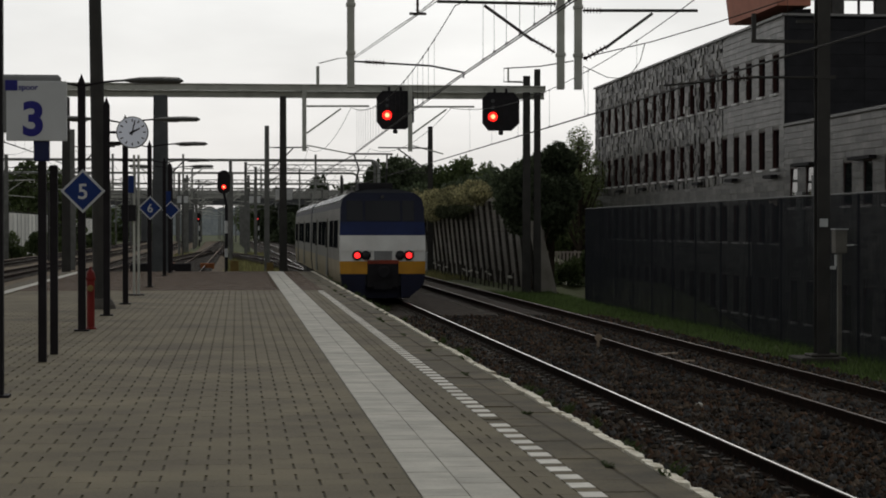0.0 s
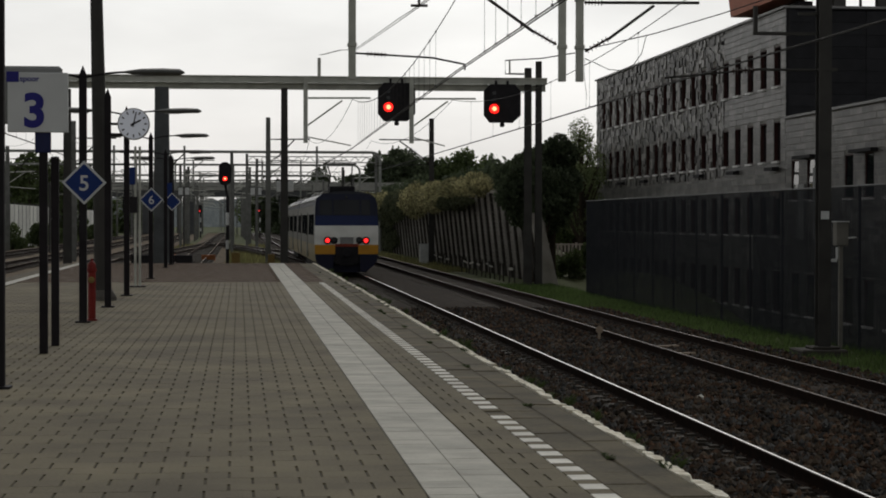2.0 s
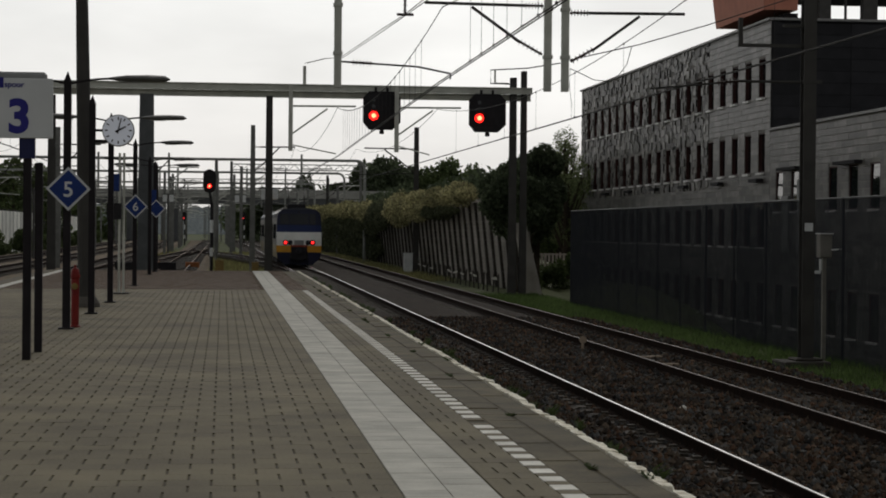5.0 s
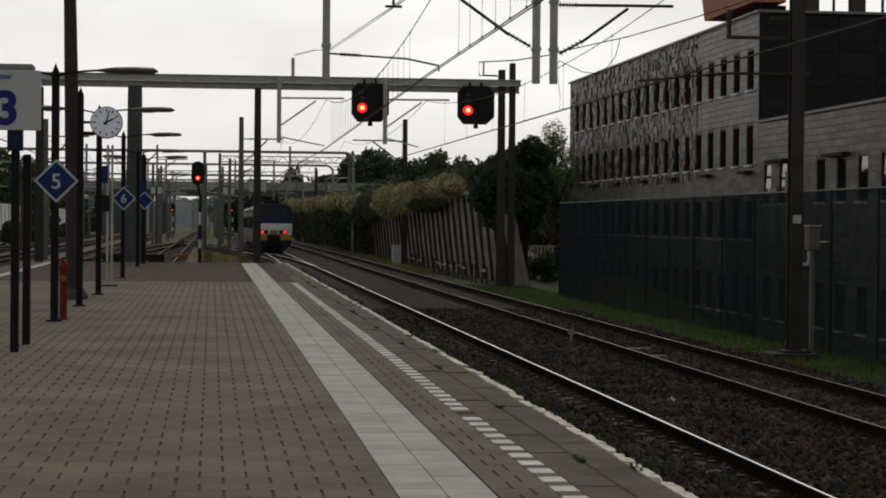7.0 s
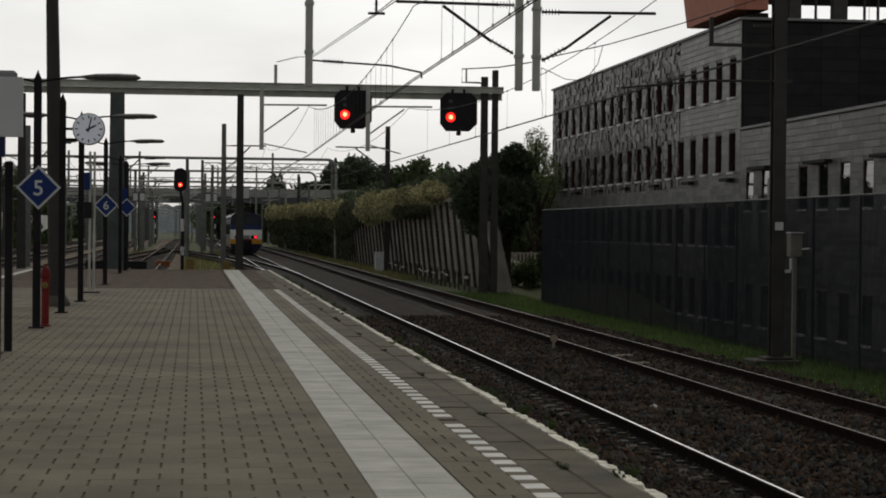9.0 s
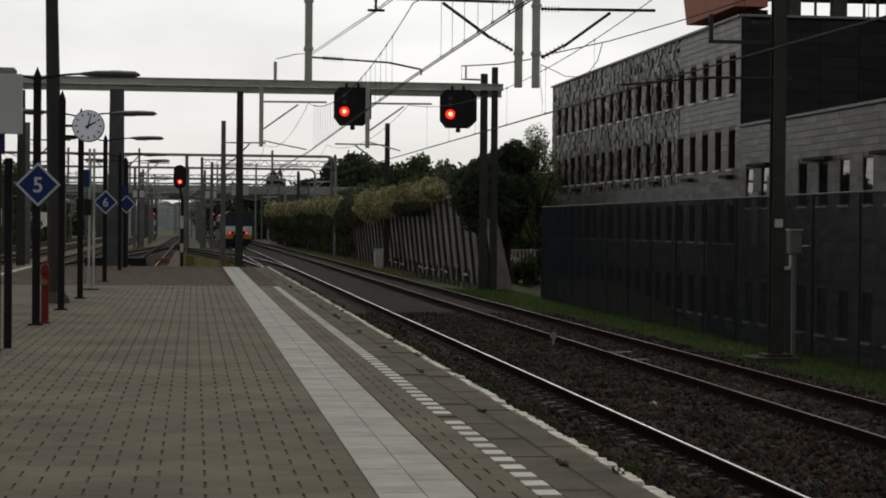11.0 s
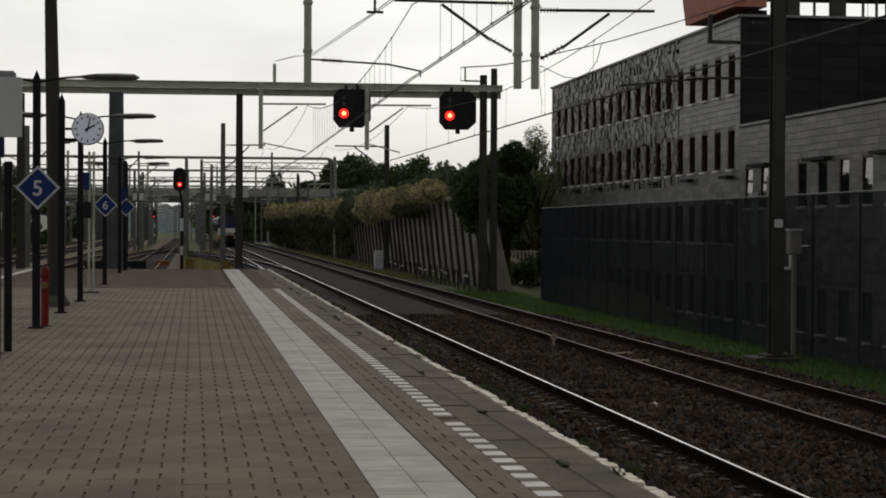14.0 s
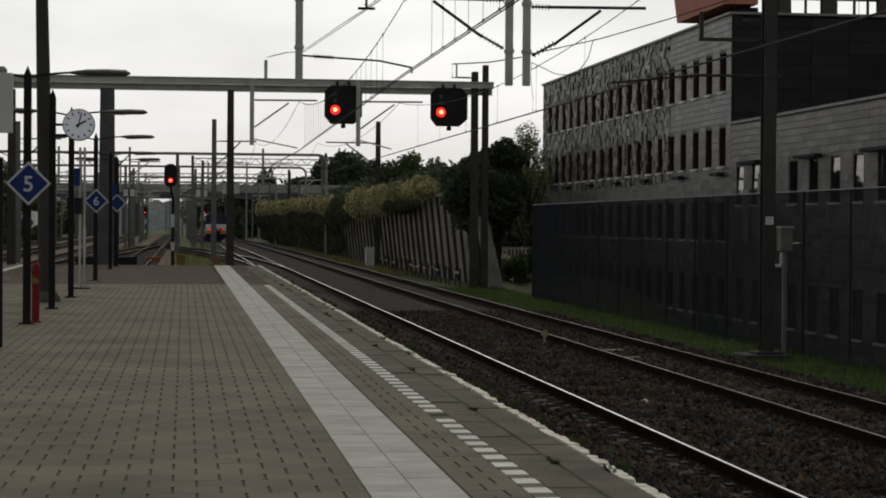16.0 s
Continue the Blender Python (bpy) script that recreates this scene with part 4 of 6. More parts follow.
def signal_gantry():
    y = 84.6
    g = thing("signal_gantry", "grey steel gantry with twin beams across the tracks", "gantry")
    for y0, z0 in ((84.3, 7.53), (84.75, 7.26)):
        bm = bmesh.new()
        section = [(0, 0), (0.24, 0), (0.24, 0.03), (0.14, 0.04), (0.14, 0.24), (0.24, 0.25), (0.24, 0.28), (0, 0.28), (0, 0.25), (0.1, 0.24), (0.1, 0.04), (0, 0.03)]
        ends = [[bm.verts.new((x, y0 + u, z0 + v)) for u, v in section] for x in (-9.6, 13.2)]
        for i in range(12):
            j = (i + 1) % 12
            bm.faces.new((ends[0][i], ends[0][j], ends[1][j], ends[1][i]))
        bm.faces.new(ends[0][::-1])
        bm.faces.new(ends[1])
        part("beam", bm, M_GALV, g)
    for k in range(20):
        x = -9.0 + k * 1.15
        bm = bmesh.new()
        box(bm, x, x + 0.06, 84.5, 84.78, 7.5, 7.56)
        part("tie_plate", bm, M_GALV, g)
    mast(g, 12.4, y, -1.1, 8.25, 0.34, M_MAST)
    mast(g, 12.88, y + 0.1, -1.1, 8.55, 0.3, M_MAST)
    mast(g, 1.92, y, -1.1, 7.3, 0.34, M_MAST)
    mast(g, -3.25, y, -1.1, 7.3, 0.72, M_COLUMN)
    mast(g, -7.2, y, -1.1, 7.2, 0.36, M_MAST)
    for x in (2.8, 7.3):
        bm = bmesh.new()
        box(bm, x - 0.09, x + 0.09, y - 0.75, y - 0.6, 4.95, 7.75)
        part("hanging_post", bm, M_GALV, g)
        out = 4.72 if x < 5 else 8.72
        bm = bmesh.new()
        rod(bm, (x + 0.1, y - 0.67, 6.85), (x + 2.75, y - 0.67, 6.87), 0.045, n=6)
        rod(bm, (x + 0.1, y - 0.67, 5.7), (x + 1.55, y - 0.67, 6.75), 0.04, n=6)
        rod(bm, (x + 0.1, y - 0.67, 5.2), (out, y - 0.67, 4.85), 0.03, n=6)
        part("cantilever", bm, M_GALV, g)
    bm = bmesh.new()
    rod(bm, (12.2, y, 8.0), (11.6, y, 8.0), 0.04, n=6)
    rod(bm, (11.6, y, 8.0), (11.6, y, 8.6), 0.04, n=6)
    part("wire_support", bm, M_GALV, g)
    bm = bmesh.new()
    rod(bm, (3.4, y, 7.8), (3.4, y, 8.6), 0.07, n=6)
    part("wire_support", bm, M_GALV, g)


def single_mast(x, y, top, out):
    g = thing("catenary_mast", "grey steel catenary mast with a cantilever arm", "mast", group="catenary masts")
    x += bend(y)
    mast(g, x, y, -1.15, top, 0.36, M_MID if x < 5 else M_MAST)
    bracket(g, x, y, out + bend(y), 6.9, 5.3, 2.7 if out > x else 3.4, 0.05)


def tube_portal(y, x0, x1, legs, z=7.6, tall=None):
    g = thing("tube_portal", "grey tubular steel portal across the tracks", "portal", group="overhead line portals")
    b = bend(y)
    bm = bmesh.new()
    r = 0.125
    rod(bm, (x0 + b, y, z), (x1 - 0.7 + b, y, z), r, n=10)
    last = Vector((x1 - 0.7 + b, y, z))
    for k in range(1, 5):
        a = k * math.pi / 8
        p = Vector((x1 - 0.7 + b + 0.7 * math.sin(a), y, z - 0.7 + 0.7 * math.cos(a)))
        rod(bm, last, p, r, n=10)
        last = p
    rod(bm, last, (x1 + b, y, -1.2), r, n=10)
    part("portal_tube", bm, M_TUBE, g)
    for x in legs:
        bm = bmesh.new()
        rod(bm, (x + b, y, -1.2), (x + b, y, tall or z), 0.14, n=8)
        part("leg", bm, M_MID, g)
    for out, post in ((4.72, 2.7), (8.72, 6.8), (-2.9, -4.6), (-8.4, -6.5), (-12.6, -10.6)):
        if x0 < post < x1:
            bm = bmesh.new()
            box(bm, post + b - 0.09, post + b + 0.09, y - 0.09, y + 0.09, 4.9, z + 0.5)
            part("hanging_post", bm, M_TUBE, g)
            bm = bmesh.new()
            s = 1 if out > post else -1
            rod(bm, (post + b, y, 6.85), (post + b + s * 2.6, y, 6.87), 0.05, n=6)
            rod(bm, (post + b, y, 5.6), (post + b + s * 1.6, y, 6.8), 0.05, n=6)
            rod(bm, (post + b, y, 5.2), (out + b, y, 4.8), 0.035, n=6)
            part("cantilever", bm, M_TUBE, g)


def lattice_beam(y, z, x0, x1):
    """A light lattice crossbeam between distant masts."""
    g = thing("lattice_beam", "thin grey lattice beam across the distant tracks", "portal", group="overhead line portals")
    b = bend(y)
    bm = bmesh.new()
    for dz in (0.0, 0.55):
        rod(bm, (x0 + b, y, z + dz), (x1 + b, y, z + dz), 0.05, n=5)
    x = x0
    while x < x1 - 1.1:
        rod(bm, (x + b, y, z), (x + 0.55 + b, y, z + 0.55), 0.03, n=4)
        rod(bm, (x + 0.55 + b, y, z + 0.55), (x + 1.1 + b, y, z), 0.03, n=4)
        x += 1.1
    part("beam", bm, M_TUBE, g)
    for x in (x0, x1):
        bm = bmesh.new()
        box(bm, x + b - 0.13, x + b + 0.13, y - 0.1, y + 0.1, -1.25, z + 0.8)
        part("leg", bm, M_MID, g)


SUPPORTS = [-3, 41, 84.6, 128, 172, 212, 262, 310, 360, 410]


def overhead_line(x, label, sides=(0.2, -0.2, 0.2), heights=(7.0, 7.0, 7.0), sag=1.3, every=2):
    """Contact wire, sagging carrier wire and droppers of one track; sides and heights at the first supports."""
    w = thing("overhead_line", label, "overhead line", group="overhead lines")
    side = lambda k: sides[k] if k < len(sides) else (-0.2 if k % 2 else 0.2)
    height = lambda k: heights[min(k, len(heights) - 1)]
    for o in (-0.03, 0.03):
        bm = bmesh.new()
        tube(bm, [(x + side(k) + o + bend(y), y, 4.76) for k, y in enumerate(SUPPORTS)], 0.012, 5)
        part("contact_wire", bm, M_WIRE, w)
    points, dr = [], bmesh.new()
    for k, (a, b) in enumerate(zip(SUPPORTS, SUPPORTS[1:])):
        for i in range(28):
            u = i / 28
            y = a + (b - a) * u
            z = height(k) * (1 - u) + height(k + 1) * u - 4 * sag * u * (1 - u)
            p = Vector((x + side(k) + (side(k + 1) - side(k)) * u + bend(y), y, z))
            points.append(p)
            if a < 60 and 2 < i < 26 and i % every == 0:
                rod(dr, p, (p.x, p.y, 4.77), 0.004, n=4)
                box(dr, p.x - 0.016, p.x + 0.016, y - 0.02, y + 0.02, 4.765, 4.81)
                box(dr, p.x - 0.015, p.x + 0.015, y - 0.03, y + 0.03, z - 0.03, z + 0.02)
    bm = bmesh.new()
    tube(bm, points, 0.011, 5)
    part("carrier_wire", bm, M_WIRE, w)
    tagged(part("dropper", dr, M_WIRE, w), kind="stuff")


def wire(points, r, label):
    bm = bmesh.new()
    tube(bm, points, r, 5)
    solid("feeder_wire", bm, M_WIRE, label, "wire", "feeder wires")


near_portal()
signal_gantry()
gantry_signal(6.68, 6.72)
gantry_signal(11.22, 6.68)
single_mast(1.87, 128, 8.3, 4.72)
single_mast(12.45, 128, 8.3, 8.72)
tube_portal(172, -26, 12.3, (-0.54, -14.6))
tube_portal(212, -26, 13.1, (-0.4, -14.6))
tube_portal(262, -26, 12.5, (-0.5, -10.4))
tube_portal(310, -26, 12.5, (-0.5, -10.4), 7.9)
tube_portal(360, -26, 12.5, (-0.5, 2.0, -10.4), 7.9)
lattice_beam(192, 7.3, 0.9, 13.4)
lattice_beam(240, 7.0, -6.0, 13.0)
lattice_beam(290, 6.9, -14.0, 13.0)
lattice_beam(335, 7.2, -0.5, 13.5)
overhead_line(4.72, "contact wire and carrier wire over the near track", (-0.15, -0.22, 0.1), (6.85, 6.3, 6.85), 0.82, 1)
overhead_line(8.72, "contact wire and carrier wire over the far track", (1.8, 0.98, 0.4), (6.85, 6.58, 6.85), 0.82, 4)
wire([(7.07, 41, 5.22), (8.68, 41, 5.6), (10.14, 41, 6.04), (11.1, 40.8, 6.36), (11.95, 40, 6.62)], 0.012, "thin span wire from the hanging post to the mast")
overhead_line(-8.4, "contact wire and carrier wire over the west track")
overhead_line(-12.6, "contact wire and carrier wire over the outer west track")
for o in (0.0, 0.09):
    wire([(3.4 + o, 84.6, 8.72), (3.8 + o, 76, 8.2), (3.95 + o, 68, 7.55), (3.88 + o, 55, 6.9), (3.8 + o, 48, 6.53), (3.7 + o * 0.5, 41.0, 6.12), (3.71 + o, 36, 5.95), (3.75 + o, 22, 6.2), (3.75 + o, -3, 7.0)], 0.01, "thin dark feeder wire sagging from the gantry")


# ---- things on the platform ----
def lamp_post(y, x=-2.5, arms=True):
    p = thing("lamp_post", "black platform lamp post with two flat grey lamps" if arms else "black square post with a pointed top", "lamp post", (x, y, 0), group="posts along the platform")
    bm = bmesh.new()
    box(bm, -0.061, 0.061, -0.061, 0.061, 0, 4.0)
    part("pole", bevelled(bm, 0.008), M_POST, p)
    bm = bmesh.new()
    a = [bm.verts.new(v) for v in ((-0.065, -0.065, 4.0), (0.065, -0.065, 4.0), (0.065, 0.065, 4.0), (-0.065, 0.065, 4.0))]
    t = bm.verts.new((0, 0, 4.18))
    bm.faces.new(a[::-1])
    for k in range(4):
        bm.faces.new((a[k], a[(k + 1) % 4], t))
    part("pointed_cap", bm, M_POST, p)
    bm = bmesh.new()
    box(bm, -0.12, 0.12, -0.12, 0.12, 0, 0.025)
    part("base_plate", bm, M_POST, p)
    if not arms:
        return p
    for s in (-1, 1):
        bm = bmesh.new()
        last = Vector((s * 0.05, 0, 3.98))
        for k in range(1, 6):
            q = Vector((s * (0.05 + 0.14 * k), 0, 3.98 + 0.09 * (1 - (1 - k / 5) ** 2)))
            rod(bm, last, q, 0.02, n=6)
            last = q
        part("arm", bm, M_POST, p)
        bm = bmesh.new()
        rings = []
        for d, w, up, lo in ((0.62, 0.02, 0.012, 0.012), (0.76, 0.09, 0.035, 0.03), (0.95, 0.15, 0.06, 0.06), (1.3, 0.16, 0.07, 0.05), (1.56, 0.12, 0.06, 0.045), (1.64, 0.03, 0.012, 0.012)):
            ring = []
            for k in range(12):
                an = k * math.tau / 12
                h = math.sin(an)
                ring.append(bm.verts.new((s * d, math.cos(an) * w, 4.07 + h * (up if h > 0 else lo))))
            rings.append(ring)
        for r0, r1 in zip(rings, rings[1:]):
            for k in range(12):
                bm.faces.new((r0[k], r0[(k + 1) % 12], r1[(k + 1) % 12], r1[k]))
        bm.faces.new(rings[0])
        bm.faces.new(rings[-1])
        part("lamp_head", bm, M_LAMP, p, "flat grey lamp head")
        bm = bmesh.new()
        box(bm, s * 1.0 - 0.16, s * 1.0 + 0.16, -0.08, 0.08, 4.01, 4.045)
        part("lamp_lens", bm, M_SIGN_GREY, p)
    return p


def sector_sign(x, y, z, text, half=0.355):
    s = thing("sector_sign", "blue diamond sign with a white border" + (" and the digit " + text if text else ""), "sign", (x, y, z), group="blue sector signs")
    bm = bmesh.new()
    prism(bm, [(0, -half), (half, 0), (0, half), (-half, 0)], -0.012, 0.03)
    part("border", bm, M_SIGN_WHITE, s)
    bm = bmesh.new()
    h = half * 0.86
    prism(bm, [(0, -h), (h, 0), (0, h), (-h, 0)], -0.017, -0.008)
    part("blue_face", bm, M_SIGN_BLUE, s)
    bm = bmesh.new()
    box(bm, -0.03, 0.03, 0.0, 0.09, -0.05, 0.05)
    part("clamp", bm, M_POST, s)
    if not text:
        bm = bmesh.new()
        box(bm, -0.19, 0.0, 0.04, 0.1, -0.22, 0.7)
        part("side_board", bevelled(bm, 0.01), M_SIGN_BLUE, s, "narrow blue board")
    if text:
        lettering("digit", text, half * 0.98, 0.004, M_SIGN_WHITE, s, (0, -0.021, -0.02), "white digit " + text)


def platform_sign():
    s = thing("platform_sign", "white track sign with a large blue 3 on two black posts", "sign", (-2.42, 25.0, 0))
    for y in (0.0, 1.56):
        bm = bmesh.new()
        box(bm, -0.05, 0.05, y - 0.05, y + 0.05, 0, 2.5)
        part("post", bevelled(bm, 0.006), M_POST, s)
    bm = bmesh.new()
    box(bm, -0.1, 0.09, -0.06, 0.06, 2.5, 2.85)
    part("post_head", bevelled(bm, 0.01), M_NAVY_DARK, s)
    bm = bmesh.new()
    box(bm, -0.43, 0.31, -0.1, -0.02, 2.75, 3.49)
    part("panel", bevelled(bm, 0.008), M_SIGN_WHITE, s)
    bm = bmesh.new()
    box(bm, -1.6, 0.22, 0.02, 0.2, 2.86, 3.58)
    part("side_box", bevelled(bm, 0.03), M_SIGN_GREY, s, "grey sign box behind the panel")
    bm = bmesh.new()
    box(bm, -0.44, -0.29, -0.106, -0.1, 3.37, 3.5)
    part("corner_square", bm, M_NAVY, s, "dark blue square")
    lettering("word", "spoor", 0.1, 0.002, M_NAVY, s, (-0.16, -0.104, 3.41), "small dark blue word spoor")
    lettering("digit", "3", 0.57, 0.02, M_NAVY, s, (-0.1, -0.104, 3.0), "large dark blue 3")


def clock():
    c = thing("station_clock", "round white station clock with black marks on a side bracket", "clock", (-2.0, 38.2, 3.5))
    bm = bmesh.new()
    turned(bm, (0, 0.07, 0), (0, -1, 0), [(0, 0.28), (0.02, 0.305), (0.12, 0.305), (0.14, 0.295)], 40)
    part("case", bm, M_SIGN_GREY, c)
    bm = bmesh.new()
    turned(bm, (0, -0.07, 0), (0, -1, 0), [(0, 0.285), (0.006, 0.284)], 40)
    part("dial", bm, M_DIAL, c)
    for k in range(12):
        bm = bmesh.new()
        box(bm, -0.012, 0.012, -0.082, -0.075, 0.2, 0.255)
        o = part("hour_mark", bm, M_POST, c)
        o.matrix_basis = pose(0, 0, 0, 0, k * 30, 0)
    for nm, l, w, a in (("hour_pointer", 0.16, 0.02, 62), ("minute_pointer", 0.235, 0.014, 13)):
        bm = bmesh.new()
        prism(bm, [(-w, -0.06), (w, -0.06), (w * 0.7, l), (-w * 0.7, l)], -0.09, -0.084)
        o = part(nm, bm, M_POST, c)
        o.matrix_basis = pose(0, 0, 0, 0, a, 0)
    for z in (0.0, -0.2):
        bm = bmesh.new()
        rod(bm, (-0.48, 0, z), (-0.2, 0, z), 0.025, n=8)
        part("bracket", bm, M_POST, c)


def hydrant():
    h = thing("fire_hydrant", "red standpipe hydrant with a rounded cap beside the lamp post", "hydrant", (-2.42, 33.1, 0))
    bm = bmesh.new()
    turned(bm, (0, 0, 0), (0, 0, 1), [(0, 0.09), (0.03, 0.09), (0.04, 0.064), (0.8, 0.064), (0.82, 0.08), (0.87, 0.08)], 18)
    part("barrel", bm, M_RED_PAINT, h)
    bm = bmesh.new()
    turned(bm, (0, 0, 0.87), (0, 0, 1), [(0, 0.07), (0.06, 0.066), (0.1, 0.045), (0.12, 0.02), (0.16, 0.02)], 16)
    part("cap", bm, M_RED_PAINT, h)
    bm = bmesh.new()
    turned(bm, (0, -0.06, 0.68), (0, -1, 0), [(0, 0.05), (0.06, 0.055), (0.07, 0.04)], 12)
    part("outlet", bm, M_YELLOW_BOX, h)


def thin_pole():
    p = thing("ticket_pole", "slim pale steel double pole with a small blue box", "pole", (-2.52, 49.8, 0))
    for dx in (-0.05, 0.06):
        bm = bmesh.new()
        rod(bm, (dx, 0, 0), (dx, 0, 3.5), 0.03, n=8)
        part("tube", bm, M_GALV, p)
    bm = bmesh.new()
    box(bm, -0.25, -0.05, -0.1, 0.1, 2.55, 2.98)
    part("blue_box", bevelled(bm, 0.01), M_SIGN_BLUE, p)
    bm = bmesh.new()
    box(bm, -0.36, 0.0, -0.1, 0.1, 1.85, 2.25)
    part("dark_box", bevelled(bm, 0.01), M_BLACK, p)
    bm = bmesh.new()
    box(bm, -0.25, 0.2, -0.15, 0.15, 0, 0.03)
    part("base_plate", bm, M_POST, p)


lamp_post(32.55, -2.52)
lamp_post(38.2, -2.49, False)
for yy, xx in ((44.0, -2.46), (56.7, -2.49), (70.2, -2.57), (77.0, -2.56)):
    lamp_post(yy, xx)
lamp_post(19.84, -2.36)
lamp_post(74.7, -2.54, False)
platform_sign()
sector_sign(-2.49, 32.4, 2.27, "5")
sector_sign(-2.47, 56.56, 2.25, "6", 0.34)
sector_sign(-2.49, 74.58, 2.36, "", 0.34)
clock()
hydrant()
thin_pole()


# ---- beyond the platform end ----
def far_signal(x, y, z, label):
    s = thing("railway_signal", label, "railway signal", (x, y, 0), group="signals")
    bm = bmesh.new()
    prism(bm, [(0.4 * math.sin(k * math.tau / 16), z + 0.3 + (0.32 if math.cos(k * math.tau / 16) > 0 else -0.32) + 0.4 * math.cos(k * math.tau / 16)) for k in range(16)], -0.05, 0.02)
    box(bm, -0.25, 0.25, 0.02, 0.3, z - 0.35, z + 0.9)
    part("head", bm, M_BLACK, s)
    cuts = (-1.2, -0.07, 0.45, 1.38, 2.14, 3.12)
    for k in range(5):
        bm = bmesh.new()
        rod(bm, (0.15, 0.1, cuts[k]), (0.15, 0.1, cuts[k + 1]), 0.1, n=10)
        part("post_section", bm, M_PALE if k in (1, 3) else M_BLACK, s, "white section" if k in (1, 3) else "black section")
    bm = bmesh.new()
    rod(bm, (0.15, 0.1, 3.1), (0.0, 0.1, z - 0.3), 0.08, n=8)
    part("neck", bm, M_BLACK, s)
    signal_lamp(s, 0, -0.05, z, 0.13, y > 300)


far_signal(-0.85, 121, 4.2, "black signal head showing red on a black and white post")


def small_box(name, x, y, z0, w, d, h, material, label, category, b=0.02):
    bm = bmesh.new()
    box(bm, -w / 2, w / 2, -d / 2, d / 2, 0, h)
    box(bm, -w / 2 - 0.03, w / 2 + 0.03, -d / 2 - 0.03, d / 2 + 0.03, h, h + 0.05)
    solid(name, bevelled(bm, b), material, label, category, at=(x, y, z0))


small_box("buffer_stop", -3.3, 116.0, -1.1, 1.2, 0.8, 0.7, M_BLACK, "low black buffer block at the siding's end", "buffer stop")
small_box("cable_box", -5.4, 116.0, -1.1, 1.6, 0.8, 0.7, M_BLACK, "low black trackside box", "box")
small_box("point_machine", -4.6, 127.0, -1.0, 1.2, 0.6, 0.45, M_ORANGE, "orange point machine beside the siding", "point machine")
small_box("point_machine", -2.0, 131.0, -1.0, 0.9, 0.5, 0.35, M_ORANGE, "orange point machine between the rails", "point machine")
small_box("ochre_cabinet", -0.2, 119.0, -1.2, 0.5, 0.4, 0.9, M_YELLOW_BOX, "small ochre trackside cabinet in the grass", "cabinet")
small_box("ochre_cabinet", 1.9, 118.0, -1.2, 0.4, 0.4, 0.8, M_YELLOW_BOX, "small ochre trackside cabinet in the grass", "cabinet")
small_box("relay_cabinet", 12.2, 128.5, -1.2, 0.95, 0.7, 1.3, M_PALE, "pale grey relay cabinet by the noise barrier", "cabinet")
for xx, yy, zz in ((-6.3, 320, 3.2), (3.3, 330, 3.3)):
    far_signal(xx, yy, zz, "distant black signal showing red on a post")
bm = bmesh.new()
turned(bm, (0, 0, 0.3), (0, -1, 0), [(0, 0.08), (0.02, 0.08)], 16)
rod(bm, (0, 0.02, -0.25), (0, 0.02, 0.3), 0.03, n=8)
solid("track_marker", bm, M_TAN, "small round marker disc on a short stake in the gravel", "marker", at=(7.72, 42.0, -0.98))
bm = bmesh.new()
bmesh.ops.create_icosphere(bm, subdivisions=1, radius=0.06)
solid("litter_scrap", bm, M_LINE, "small white scrap lying on the gravel", "litter", at=(6.63, 28.0, -0.9))


for xx, yy, ww, tw in ((8.66, 39.5, 0.55, 32), (8.56, 37.3, 0.34, 4)):
    bm = bmesh.new()
    box(bm, -ww / 2, ww / 2, -0.06, 0.06, 0, 0.04)
    ob = solid("loose_plank", bevelled(bm, 0.008), M_TAN, "weathered plank lying between the rails", "plank", "loose planks", at=(xx, yy, -0.905))
    ob.rotation_euler.z = radians(tw)


def board_post(x, y, z, lamp):
    """A pole with a pair of pale boards, one kind with a small amber lamp."""
    b = thing("signal_boards", "pole with two pale signal boards" + (" and a small amber lamp" if lamp else ""), "railway signal", (x, y, 0), group="signal boards")
    bm = bmesh.new()
    rod(bm, (0, 0, -1.2), (0, 0, z + 0.4), 0.08, n=8)
    part("pole", bm, M_STEEL_DARK, b)
    for dx in (-0.55, 0.12):
        bm = bmesh.new()
        box(bm, dx, dx + 0.42, -0.12, -0.06, z - 0.35, z + 0.35)
        part("board", bevelled(bm, 0.02), M_PALE, b)
    bm = bmesh.new()
    box(bm, -0.7, 0.7, -0.05, 0.05, z + 0.36, z + 0.44)
    part("crossbar", bm, M_STEEL_DARK, b)
    if lamp:
        bm = bmesh.new()
        turned(bm, (0, -0.12, z - 0.65), (0, -1, 0), [(0, 0.11), (0.06, 0.1), (0.08, 0.05)], 14)
        part("amber_lamp", bm, M_AMBER, b, "small amber lamp")


board_post(3.0, 130.0, 3.9, True)
board_post(1.7, 200.0, 4.6, False)
board_post(4.0 - 9.5, 200.0, 4.6, False)
board_post(-15.0, 160.0, 4.2, False)


